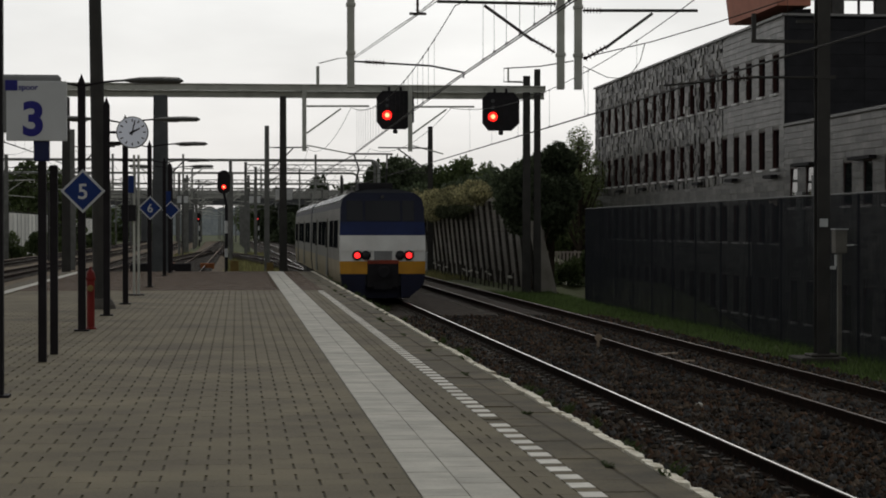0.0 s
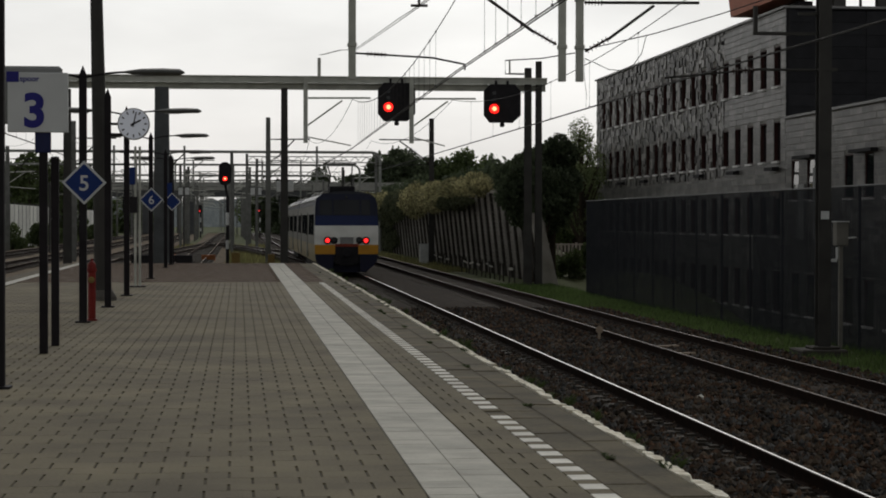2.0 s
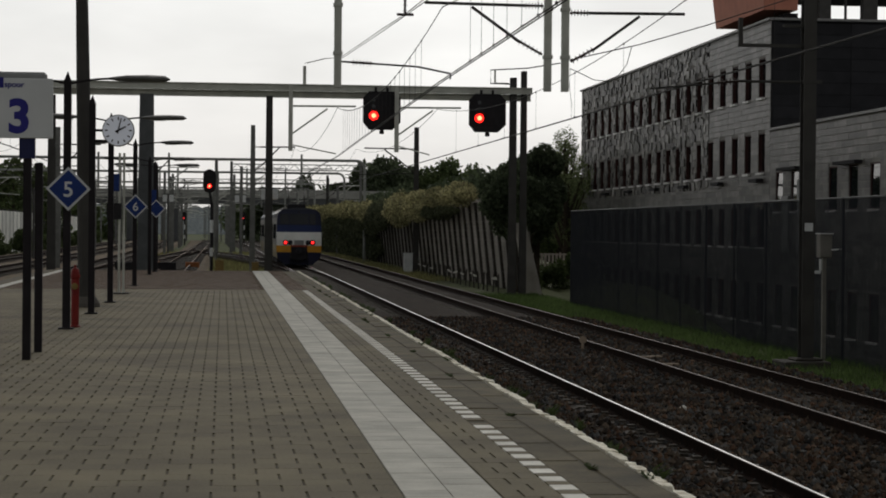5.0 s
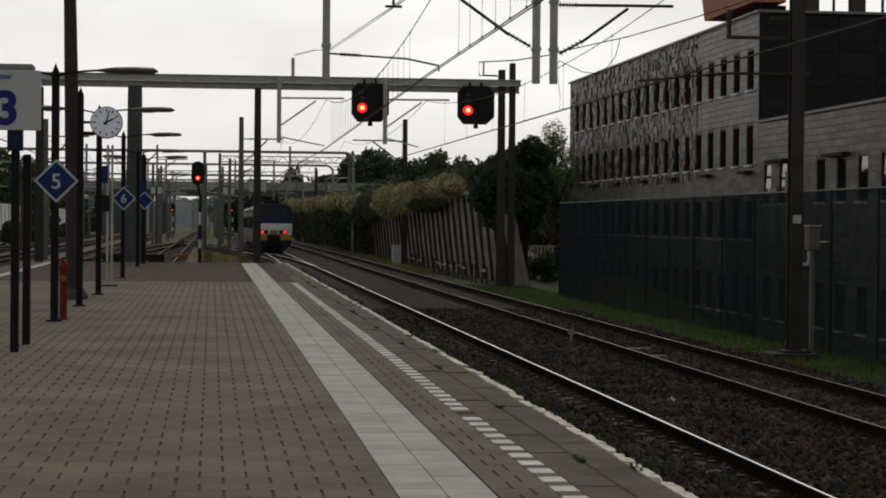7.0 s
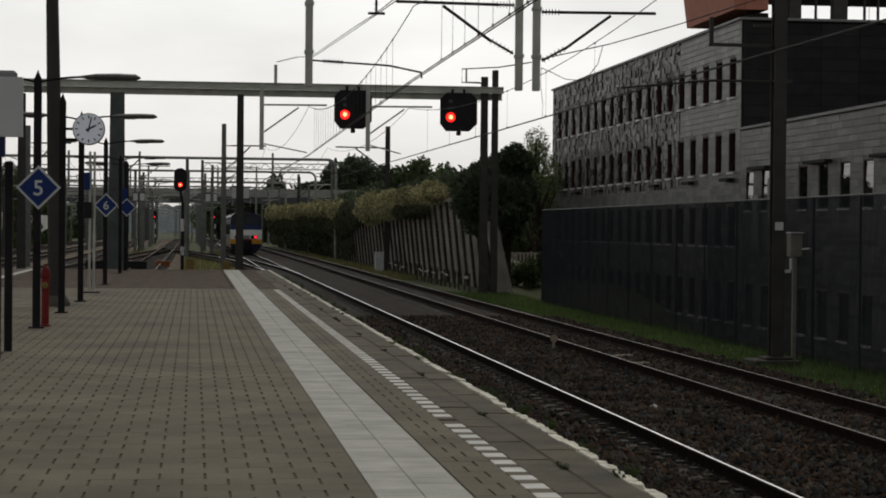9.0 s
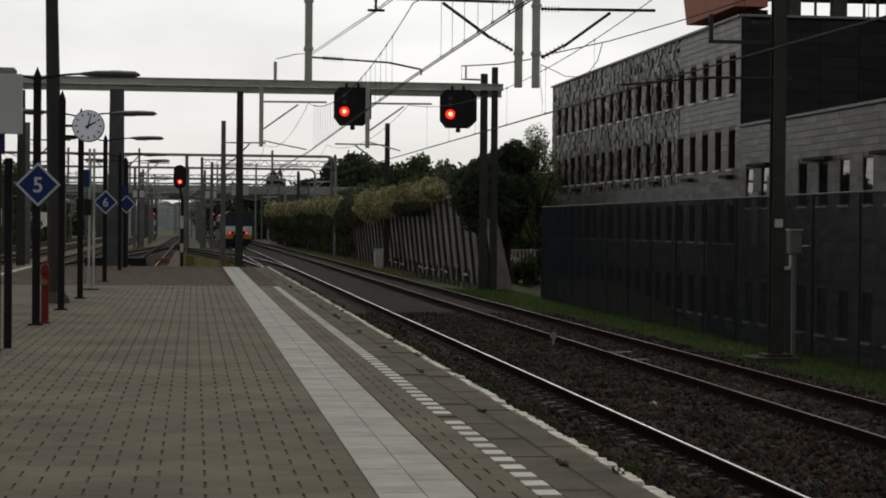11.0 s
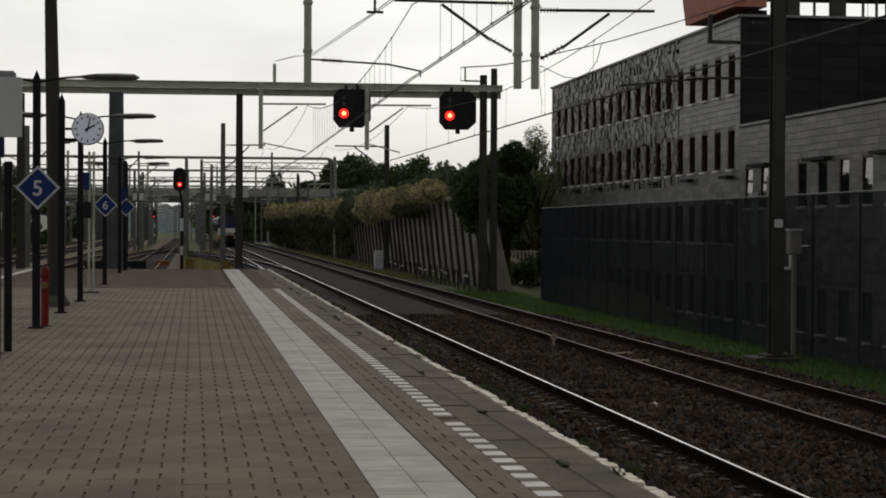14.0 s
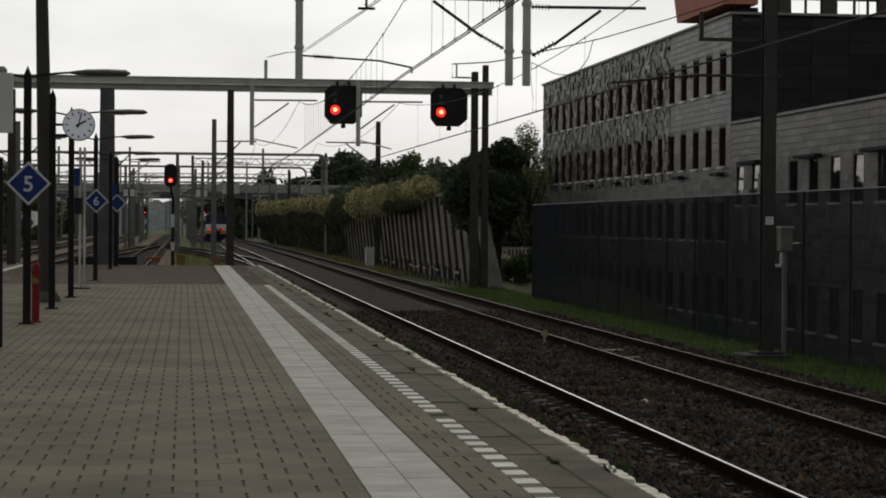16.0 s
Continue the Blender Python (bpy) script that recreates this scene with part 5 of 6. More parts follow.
def viaduct():
    v = thing("viaduct", "long concrete road viaduct over the tracks", "bridge")
    # deck face and piers are coloured dark for the shade under the viaduct
    bm = bmesh.new()
    box(bm, -260, 260, 385, 397, 6.35, 7.6)
    part("deck", bm, M_BRIDGE_DARK, v, "dark deck edge")
    for yy in (384.6, 397):
        bm = bmesh.new()
        box(bm, -260, 260, yy, yy + 0.4, 7.5, 9.1)
        part("parapet", bm, M_BRIDGE, v, "pale parapet")
    for k in range(34):
        x = -150 + k * 8.8
        if abs(x + 3) < 3.5:
            continue
        bm = bmesh.new()
        box(bm, x - 0.5, x + 0.5, 386, 396, -1.3, 6.35)
        part("pier", bm, M_BRIDGE_DARK, v)


viaduct()



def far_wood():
    """A wood far beyond the viaduct, its haze painted as greyed colour and faint glow."""
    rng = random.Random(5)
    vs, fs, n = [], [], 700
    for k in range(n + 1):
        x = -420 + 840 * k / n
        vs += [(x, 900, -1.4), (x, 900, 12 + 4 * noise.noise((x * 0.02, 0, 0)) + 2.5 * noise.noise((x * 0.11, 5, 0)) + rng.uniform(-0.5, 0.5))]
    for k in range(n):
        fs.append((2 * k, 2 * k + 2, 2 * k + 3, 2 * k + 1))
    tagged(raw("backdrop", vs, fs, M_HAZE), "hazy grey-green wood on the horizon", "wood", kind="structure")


far_wood()


def west_wall():
    """Pale panel wall beyond the west tracks."""
    w = thing("west_noise_wall", "pale panelled noise wall beyond the west tracks", "noise barrier")
    bm = bmesh.new()
    box(bm, -0.08, 0.08, 0, 3.85, 0, 4.6)
    panel = mesh_of("panel", bm, M_PALE_PANEL)
    bm = bmesh.new()
    box(bm, -0.12, 0.12, -0.1, 0.1, 0, 4.8)
    post = mesh_of("post", bm, M_STEEL_DARK)
    for k in range(80):
        y = 60 + k * 4
        piece("panel", panel, w, pose(-23 + bend(y), y + 0.08, -1.3))
        piece("post", post, w, pose(-23 + bend(y), y, -1.3))


west_wall()

# ---- noise barrier, hedge and trees ----
LEAN = 0.11


def barrier():
    """A wall that leans over towards the tracks: plank-marked concrete panels between dark ribs."""
    w = thing("noise_barrier", "leaning pale noise barrier with dark ribs and a creeper on top", "noise barrier")
    pitch = 2.6
    bm = bmesh.new()
    outline, z = [], 0.0
    while z < 4.35:
        for dx, dz in ((0.0, 0.0), (0.0, 0.17), (0.035, 0.185), (0.035, 0.215)):
            outline.append((dx - LEAN * (z + dz), z + dz))
        z += 0.22
    outline += [(0.25 - LEAN * 4.6, 4.6), (0.25, 0.0)]
    prism(bm, outline, 0.0, pitch - 0.01)
    panel = mesh_of("panel", bm, M_BARRIER)
    bm = bmesh.new()
    for k in range(9):
        z = k * 0.49
        prism(bm, [(-0.13 - LEAN * z, z), (0.02 - LEAN * z, z), (0.02 - LEAN * (z + 0.48), z + 0.48), (-0.13 - LEAN * (z + 0.48), z + 0.48)], -0.12, 0.12)
    rib = mesh_of("rib", bm, M_BARRIER_DARK)
    bm = bmesh.new()
    prism(bm, [(13.35, -1.3), (14.05, -1.3), (13.25, 2.0), (12.75, 2.0)], 86.2, 86.6)
    part("end_slab", bevelled(bm, 0.03), M_BARRIER, w, "pale slanting end slab")
    bm = bmesh.new()
    box(bm, -0.035, 0.035, -0.03, 0.03, 0, 0.95)
    stake = mesh_of("stake", bevelled(bm, 0.01), M_BARRIER_DARK)
    bm = bmesh.new()
    box(bm, -0.09, 0.09, -0.02, 0.02, 0, 0.07)
    tag = mesh_of("white_tag", bm, M_LINE)
    rng = random.Random(6)
    for k in range(22):
        yy = 87.5 + k * 1.7
        piece("stake", stake, w, pose(12.2 + rng.uniform(-0.05, 0.05), yy, -1.25, rng.uniform(-3, 3), rng.uniform(-5, 5), 0))
        if rng.random() < 0.4:
            piece("white_tag", tag, w, pose(12.2 + rng.uniform(-0.12, 0.12), yy - 0.06, -0.56 + rng.uniform(-0.06, 0.06), 0, rng.uniform(-30, 30), 0))
    y = 86.9
    while y < 288:
        b = bend(y) * 1.6
        piece("rib", rib, w, pose(13.6 + b, y, -1.3))
        piece("panel", panel, w, pose(13.6 + b, y, -1.3))
        y += pitch


def leaves(centres, n, size, rng):
    """Small leaf quads scattered in and on ellipsoids (x, y, z, rx, ry, rz)."""
    c = np.array(centres, float)
    vol = (c[:, 3] * c[:, 4] * c[:, 5]) ** (2 / 3)
    pick = rng.choice(len(c), n, p=vol / vol.sum())
    d = rng.normal(size=(n, 3))
    d /= np.linalg.norm(d, axis=1)[:, None]
    r = rng.uniform(0.25, 1.0, n) ** 0.4 * rng.uniform(0.9, 1.12, n)
    p = c[pick, :3] + d * c[pick, 3:6] * r[:, None]
    u = rng.normal(size=(n, 3))
    u /= np.linalg.norm(u, axis=1)[:, None]
    w = np.cross(u, rng.normal(size=(n, 3)))
    w /= np.linalg.norm(w, axis=1)[:, None]
    s = size * rng.uniform(0.6, 1.4, n)[:, None]
    vs = np.stack([p - u * s, p + w * s * 0.6, p + u * s, p - w * s * 0.6], 1).reshape(-1, 3)
    fs = np.arange(n * 4).reshape(-1, 4)
    return vs.tolist(), fs.tolist()


def clump(y, length, top, bottom, n, size, rng, thick=0.75, drift=12.45):
    """One rounded clump of creeper on the barrier's top, bulging over its front."""
    cs = []
    steps = max(5, int(length / 1.6))
    for k in range(steps):
        u = (k + 0.5) / steps
        dome = math.sqrt(max(0.02, 1 - (2 * u - 1) ** 2))
        hi = bottom + (top - bottom) * (0.2 + 0.8 * dome) + rng.uniform(-0.12, 0.12)
        lo = bottom + (top - bottom) * 0.35 * (1 - dome) + rng.uniform(-0.15, 0.15)
        yy = y + length * u
        cs.append((drift + bend(yy) * 1.6 + rng.uniform(-0.15, 0.15), yy, (hi + lo) / 2, thick * (0.6 + 0.4 * dome), length / steps * 0.75, (hi - lo) / 2))
    return leaves(cs, n, size, rng)


def hedge():
    """Creeper in rounded clumps along the top of the barrier, straw-green above and dark below."""
    rng = np.random.default_rng(21)
    bright, green = "yellowish green creeper clump hanging over the barrier", "dark green ivy hanging down the noise barrier"

    def creeper(y, length, top, bottom, n, size):
        vs, fs = clump(y, length, top, bottom, n, size, rng)
        tagged(raw("creeper", vs, fs, M_LEAF_OLIVE), bright, "creeper", "creepers on the noise barrier")

    def ivy(y, length, top, bottom, n, size, drift=12.5):
        vs, fs = clump(y, length, top, bottom, n, size, rng, 0.6, drift)
        tagged(raw("ivy", vs, fs, M_LEAF_IVY), green, "ivy", "ivy on the noise barrier")

    creeper(101.0, 7.0, 4.3, 3.0, 4000, 0.075)
    creeper(107.8, 13.0, 4.15, 2.9, 4200, 0.08)
    ivy(108.5, 14.0, 3.3, 2.3, 4000, 0.085)
    creeper(120.5, 13.0, 4.2, 2.2, 6000, 0.085)
    creeper(131.5, 16.0, 4.4, 1.9, 7000, 0.09)
    ivy(146.0, 22.0, 4.1, 1.7, 7000, 0.11)
    y = 164.0
    while y < 288:
        l = rng.uniform(10, 22)
        top = 4.25 + (y - 160) * 0.006 + rng.uniform(-0.15, 0.15)
        creeper(y, l, top, rng.uniform(2.3, 3.0), 2600, 0.13)
        ivy(y - 1, l + 2, 3.1, 0.9, 2600, 0.14, 12.6)
        ivy(y - 1, l + 2, 1.5, -1.0, 2200, 0.14, 13.1)
        y += l * 0.95


def tree(x, y, z0, height, radius, n, size, material, label, seed, lobes=9, low=0.3):
    rng = np.random.default_rng(seed)
    t = thing("tree", label, "tree", (0, 0, 0), group="trees")
    bm = bmesh.new()
    top = z0 + height
    rod(bm, (x, y, z0), (x + 0.1, y, z0 + height * 0.55), height * 0.028, height * 0.014, 9)
    cs = []
    for k in range(lobes):
        a, u = rng.uniform(0, math.tau), rng.uniform(low, 0.95)
        rr = radius * math.sin(math.pi * min(0.97, (u - low) / (1 - low) * 0.8 + 0.2)) * 0.75
        c = (x + math.cos(a) * rr, y + math.sin(a) * rr, z0 + height * u)
        s = radius * rng.uniform(0.3, 0.5)
        cs.append((*c, s, s, s * rng.uniform(0.8, 1.3)))
        rod(bm, (x, y, z0 + height * max(0.15, u - 0.3)), c, height * 0.01, height * 0.003, 5)
    cs.append((x, y, z0 + height * (low + 1) / 2, radius * 0.6, radius * 0.6, height * (1 - low) * 0.42))
    part("trunk", bm, M_BARK, t)
    vs, fs = leaves(cs, n, size, rng)
    raw("crown", vs, fs, material, t)
    return t


barrier()
hedge()
tree(13.4, 90.0, -1.2, 5.7, 1.8, 24000, 0.1, M_LEAF_DARK, "dense dark green tree at the end of the barrier", 31, 22, 0.56)
tree(14.5, 91.2, -1.2, 6.9, 1.35, 15000, 0.1, M_LEAF_DARK, "taller dark green tree at the end of the barrier", 30, 16, 0.5)
tree(13.5, 87.2, -1.2, 5.0, 1.1, 11000, 0.1, M_LEAF_DARK, "dark green shrub at the end of the barrier", 32, 9, 0.5)
tree(19.5, 112.0, -1.2, 9.6, 1.5, 7000, 0.055, M_LEAF_LIGHT, "slender wispy tree beside the office building", 33, 24, 0.25)
tree(20.5, 116.5, -1.2, 8.0, 1.3, 7000, 0.06, M_LEAF_LIGHT, "slender wispy tree beside the office building", 34, 12, 0.3)
tree(20.7, 121.0, -1.2, 6.6, 1.7, 5000, 0.1, M_LEAF_MID, "green bushy tree behind the office corner", 35, 14, 0.25)
tree(21.6, 124.5, -1.2, 6.2, 1.7, 5000, 0.1, M_LEAF_MID, "green bushy tree behind the office corner", 36, 14, 0.25)
for xx, yy, hh, sd in ((15.2, 97.5, 1.5, 37), (16.6, 99.0, 1.3, 38), (18.2, 101.0, 1.6, 39)):
    tree(xx, yy, -1.2, hh, 0.95, 3500, 0.07, M_LEAF_MID, "low green shrub before the path railing", sd, 10, 0.05)
rng_t = random.Random(12)
for k in range(3, 22):
    tree(18.2 + k * 0.16 + rng_t.uniform(-0.5, 0.5), 112 + k * 8.5, -1.3, rng_t.uniform(5.2, 6.2) + k * 0.06, rng_t.uniform(2.8, 3.8), 3000, 0.22, M_LEAF_DARK, "dark green tree behind the noise barrier", 40 + k, 12, 0.15)
for k in range(8):
    tree(22 + k * 2.6, 132 + k * 4, -1.3, rng_t.uniform(4.6, 6.0), rng_t.uniform(2.2, 3.0), 2600, 0.2, M_LEAF_MID, "green tree behind the path", 160 + k, 12, 0.12)
TALL = (12.4, 16.2, 17.0, 16.8, 16.0, 15.6, 16.2, 15.4, 14.8, 15.2, 14.6)
for k in range(16):
    tree(26 + k * 3.5, 412 + rng_t.uniform(-5, 14), -1.3, TALL[min(k, 10)] + rng_t.uniform(-0.4, 0.4), rng_t.uniform(5.0, 6.2), 5200, 0.42, M_LEAF_DARK if k < 5 else M_LEAF_MID, "tall dark tree beyond the viaduct" if k < 5 else "tall green tree beyond the viaduct", 70 + k, 18, 0.1)
for k in range(6):
    tree(9 + k * 3.0, 362 + rng_t.uniform(0, 10), -1.3, rng_t.uniform(4.8, 6.0), rng_t.uniform(2.4, 3.2), 2600, 0.3, M_LEAF_DARK, "dark bush before the viaduct", 220 + k, 12, 0.05)
for k in range(6):
    tree(8 + k * 3.2, 404 + rng_t.uniform(0, 12), -1.3, rng_t.uniform(9.2, 10.2) + (3.2 if k > 2 else 0.6), rng_t.uniform(4.0, 5.0), 3200, 0.4, M_LEAF_DARK, "dark tree close behind the viaduct", 140 + k, 14, 0.1)
for k in range(15):
    tree(-21.2 - rng_t.uniform(0, 0.8), 80 + k * 19, -1.3, rng_t.uniform(1.8, 3.0), rng_t.uniform(1.1, 1.9), 3000, 0.12, M_LEAF_MID, "green bush before the west wall", 100 + k, 8, 0.05)
for k in range(7):
    tree(-30 - k * 6, 140 + k * 30, -1.3, rng_t.uniform(6, 9), rng_t.uniform(3, 4.5), 2600, 0.25, M_LEAF_MID, "green tree beyond the west wall", 120 + k, 9, 0.1)
for xx, yy in ((-19.4, 84.6), (-19.4, 128), (-10.5, 128), (-19.6, 172), (-5.6, 150), (-14.8, 192), (1.6, 235), (12.6, 235), (-5.6, 235)):
    single_mast(xx, yy, 8.0, xx + 3)

for k, (xx, yy) in enumerate(((-26, 250), (-22.5, 255), (-30, 262), (-35, 240), (-41, 255))):
    tree(xx, yy, -1.3, rng_t.uniform(9.5, 12.5), rng_t.uniform(3.2, 4.4), 3600, 0.3, M_LEAF_MID, "green tree beyond the west tracks", 180 + k, 10, 0.12)

for k in range(14):
    xx = -70 + k * 9.5
    if abs(xx + 6) > 9:
        tree(xx + rng_t.uniform(-2, 2), 440 + rng_t.uniform(0, 90), -1.3, rng_t.uniform(6.5, 9), rng_t.uniform(4.5, 6.5), 2600, 0.45, M_LEAF_MID, "green tree far beyond the viaduct", 200 + k, 9, 0.05)


def far_pole(x, y, top, arm):
    p = thing("far_mast", "thin grey catenary mast in the distance", "mast", (x, y, -1.3), group="distant catenary masts")
    bm = bmesh.new()
    box(bm, -0.13, 0.13, -0.1, 0.1, 0, top)
    part("pole", bm, M_MID, p)
    bm = bmesh.new()
    rod(bm, (0, 0, 7.6), (arm, 0, 7.7), 0.06, n=5)
    rod(bm, (0, 0, 6.5), (arm * 0.6, 0, 7.6), 0.05, n=5)
    rod(bm, (0, 0, 6.2), (arm, 0, 6.0), 0.04, n=5)
    part("arm", bm, M_GALV, p)


for k in range(58):
    yy = 190 + k * 7.5 + rng_t.uniform(-4, 4)
    xx = rng_t.choice((-22, -19.0, -14.7, -10.5, -5.8, -5.6, -0.5, 1.8, 12.6)) + bend(yy)
    far_pole(xx, yy, rng_t.uniform(7.6, 9.8), rng_t.choice((-2.6, 2.6)))


# ---- fence and office building ----
def fence():
    f = thing("mesh_fence", "tall dark wire fence with steel posts and a top rail", "fence")
    y, k = 26.0, 0
    bm = bmesh.new()
    box(bm, -0.022, 0.022, -0.022, 0.022, -1.3, 2.42)
    post = mesh_of("post", bm, M_FENCE)
    while y <= 74.6:
        piece("post", post, f, pose(13.2, y, 0))
        y += 3.03
    bm = bmesh.new()
    rod(bm, (13.2, 26, 2.42), (13.2, 74.5, 2.42), 0.022, n=8)
    part("top_rail", bm, M_FENCE_RAIL, f, "grey top rail")
    n = 970
    y = 26 + 0.05 * np.arange(n)
    r = np.where(y < 50, 0.0047, 0.0037)
    q = np.array([(-1, -1), (1, -1), (1, 1), (-1, 1)])[None] * r[:, None, None]
    vs = np.zeros((n, 8, 3))
    vs[:, :4, :2] = q + np.stack([np.full(n, 13.2), y], 1)[:, None]
    vs[:, 4:, :2] = vs[:, :4, :2]
    vs[:, :4, 2], vs[:, 4:, 2] = -1.2, 2.4
    fa = np.array([(0, 1, 5, 4), (1, 2, 6, 5), (2, 3, 7, 6), (3, 0, 4, 7)])
    tagged(raw("fence_wire", vs.reshape(-1, 3).tolist(), (np.arange(n)[:, None, None] * 8 + fa).reshape(-1, 4).tolist(), M_FENCE, f), kind="stuff")


FX = 21.8
WIN_W, WIN_H = 1.0, 1.62


def window_unit(parent, y, sill, inset=0.14, tall=WIN_H):
    """A tall narrow window set back in the facade."""
    w = new("window")
    w.parent = parent
    w.matrix_basis = pose(FX, y, sill)
    bm = bmesh.new()
    t = 0.05
    for y0, y1, z0, z1 in ((-WIN_W / 2, -WIN_W / 2 + t, 0, tall), (WIN_W / 2 - t, WIN_W / 2, 0, tall), (-WIN_W / 2 + t, WIN_W / 2 - t, 0, t), (-WIN_W / 2 + t, WIN_W / 2 - t, tall - t, tall)):
        box(bm, 0.004, inset + 0.06, y0, y1, z0, z1)
    part("frame", bm, M_FRAME, w)
    bm = bmesh.new()
    box(bm, inset, inset + 0.02, -WIN_W / 2 + t, WIN_W / 2 - t, t, tall - t)
    if inset < 0.1:  # low panes tipped back at the top so that they mirror more sky
        for v in bm.verts:
            if v.co.z > tall / 2:
                v.co.x += 0.045
    part("pane", bm, M_GLASS, w)
    bm = bmesh.new()
    box(bm, -0.13, -0.002, -WIN_W / 2 + 0.12, WIN_W / 2, -0.08, 0.0)
    part("sill", bm, M_SILL, w, "pale metal sill")
    return w


def wall_with_holes(bm, x, y0, y1, z0, z1, holes, depth=0.2):
    """A facade in the plane x whose openings (y0, y1, z0, z1) go in by depth."""
    ys = sorted({y0, y1, *[h[0] for h in holes], *[h[1] for h in holes]})
    zs = sorted({z0, z1, *[h[2] for h in holes], *[h[3] for h in holes]})
    inside = lambda y, z: any(h[0] < y < h[1] and h[2] < z < h[3] for h in holes)
    for a, b in zip(ys, ys[1:]):
        for c, d in zip(zs, zs[1:]):
            if not inside((a + b) / 2, (c + d) / 2):
                bm.faces.new([bm.verts.new(p) for p in ((x, a, c), (x, b, c), (x, b, d), (x, a, d))])
    for a, b, c, d in holes:
        for p in (((x, a, c), (x, b, c)), ((x, b, c), (x, b, d)), ((x, b, d), (x, a, d)), ((x, a, d), (x, a, c))):
            (p0, p1) = p
            bm.faces.new([bm.verts.new(v) for v in (p0, p1, (x + depth, p1[1], p1[2]), (x + depth, p0[1], p0[2]))])


def cladding(name, y0, y1, z0, z1, holes, parent, material, shingles):
    """Facade tiles: long plain courses, or short ones set proud at random."""
    rng = random.Random(int(y0) + int(z0 * 7))
    vs_pale, fs_pale, vs_dark, fs_dark = [], [], [], []
    h = 0.25 if not shingles else 0.36
    z = z0
    while z < z1 - 0.05:
        y = y0 - (rng.random() * 0.6 if not shingles else 0)
        while y < y1 - 0.02:
            l = rng.uniform(0.8, 1.5) if not shingles else rng.choice((0.3, 0.4, 0.5))
            gap, seam = (0.003, 0.004) if shingles else (0.003, 0.015)
            a, b = max(y, y0) + gap, min(y + l, y1) - gap
            zz, zt = z + seam, min(z + h, z1) - seam
            if shingles:
                j = rng.choice((0.04, 0.14, 0.24))
                zz, zt = zz + j - 0.14, zt + j - 0.14
                zz, zt = max(zz, z0), min(zt, z1)
            y += l
            if b - a < 0.04 or zt - zz < 0.05:
                continue
            spans = [(a, b)]
            for h0, h1, h2, h3 in holes:
                if a < h1 and b > h0 and zz < h3 and zt > h2:
                    spans = [q for s0, s1 in spans for q in ((s0, min(s1, h0 - 0.01)), (max(s0, h1 + 0.01), s1)) if q[1] - q[0] > 0.04]
            out = rng.uniform(0.012, 0.02) if not shingles else rng.choice((0.012, 0.025, 0.045, 0.07))
            xo = FX - out
            for a, b in spans:
              vs, fs = (vs_dark, fs_dark) if shingles and rng.random() < 0.48 else (vs_pale, fs_pale)
              k = len(vs)
              vs += [(FX, a, zz), (FX, b, zz), (FX, b, zt), (FX, a, zt), (xo, a, zz), (xo, b, zz), (xo, b, zt), (xo, a, zt)]
              fs += [(k + 4, k + 7, k + 6, k + 5), (k, k + 4, k + 5, k + 1), (k + 1, k + 5, k + 6, k + 2), (k + 2, k + 6, k + 7, k + 3), (k + 3, k + 7, k + 4, k)]
        z += h
    if vs_dark:
        tagged(raw("dark_" + name, vs_dark, fs_dark, M_SHINGLE_DARK, parent), kind="stuff")
    return tagged(raw(name, vs_pale, fs_pale, material, parent), kind="stuff")


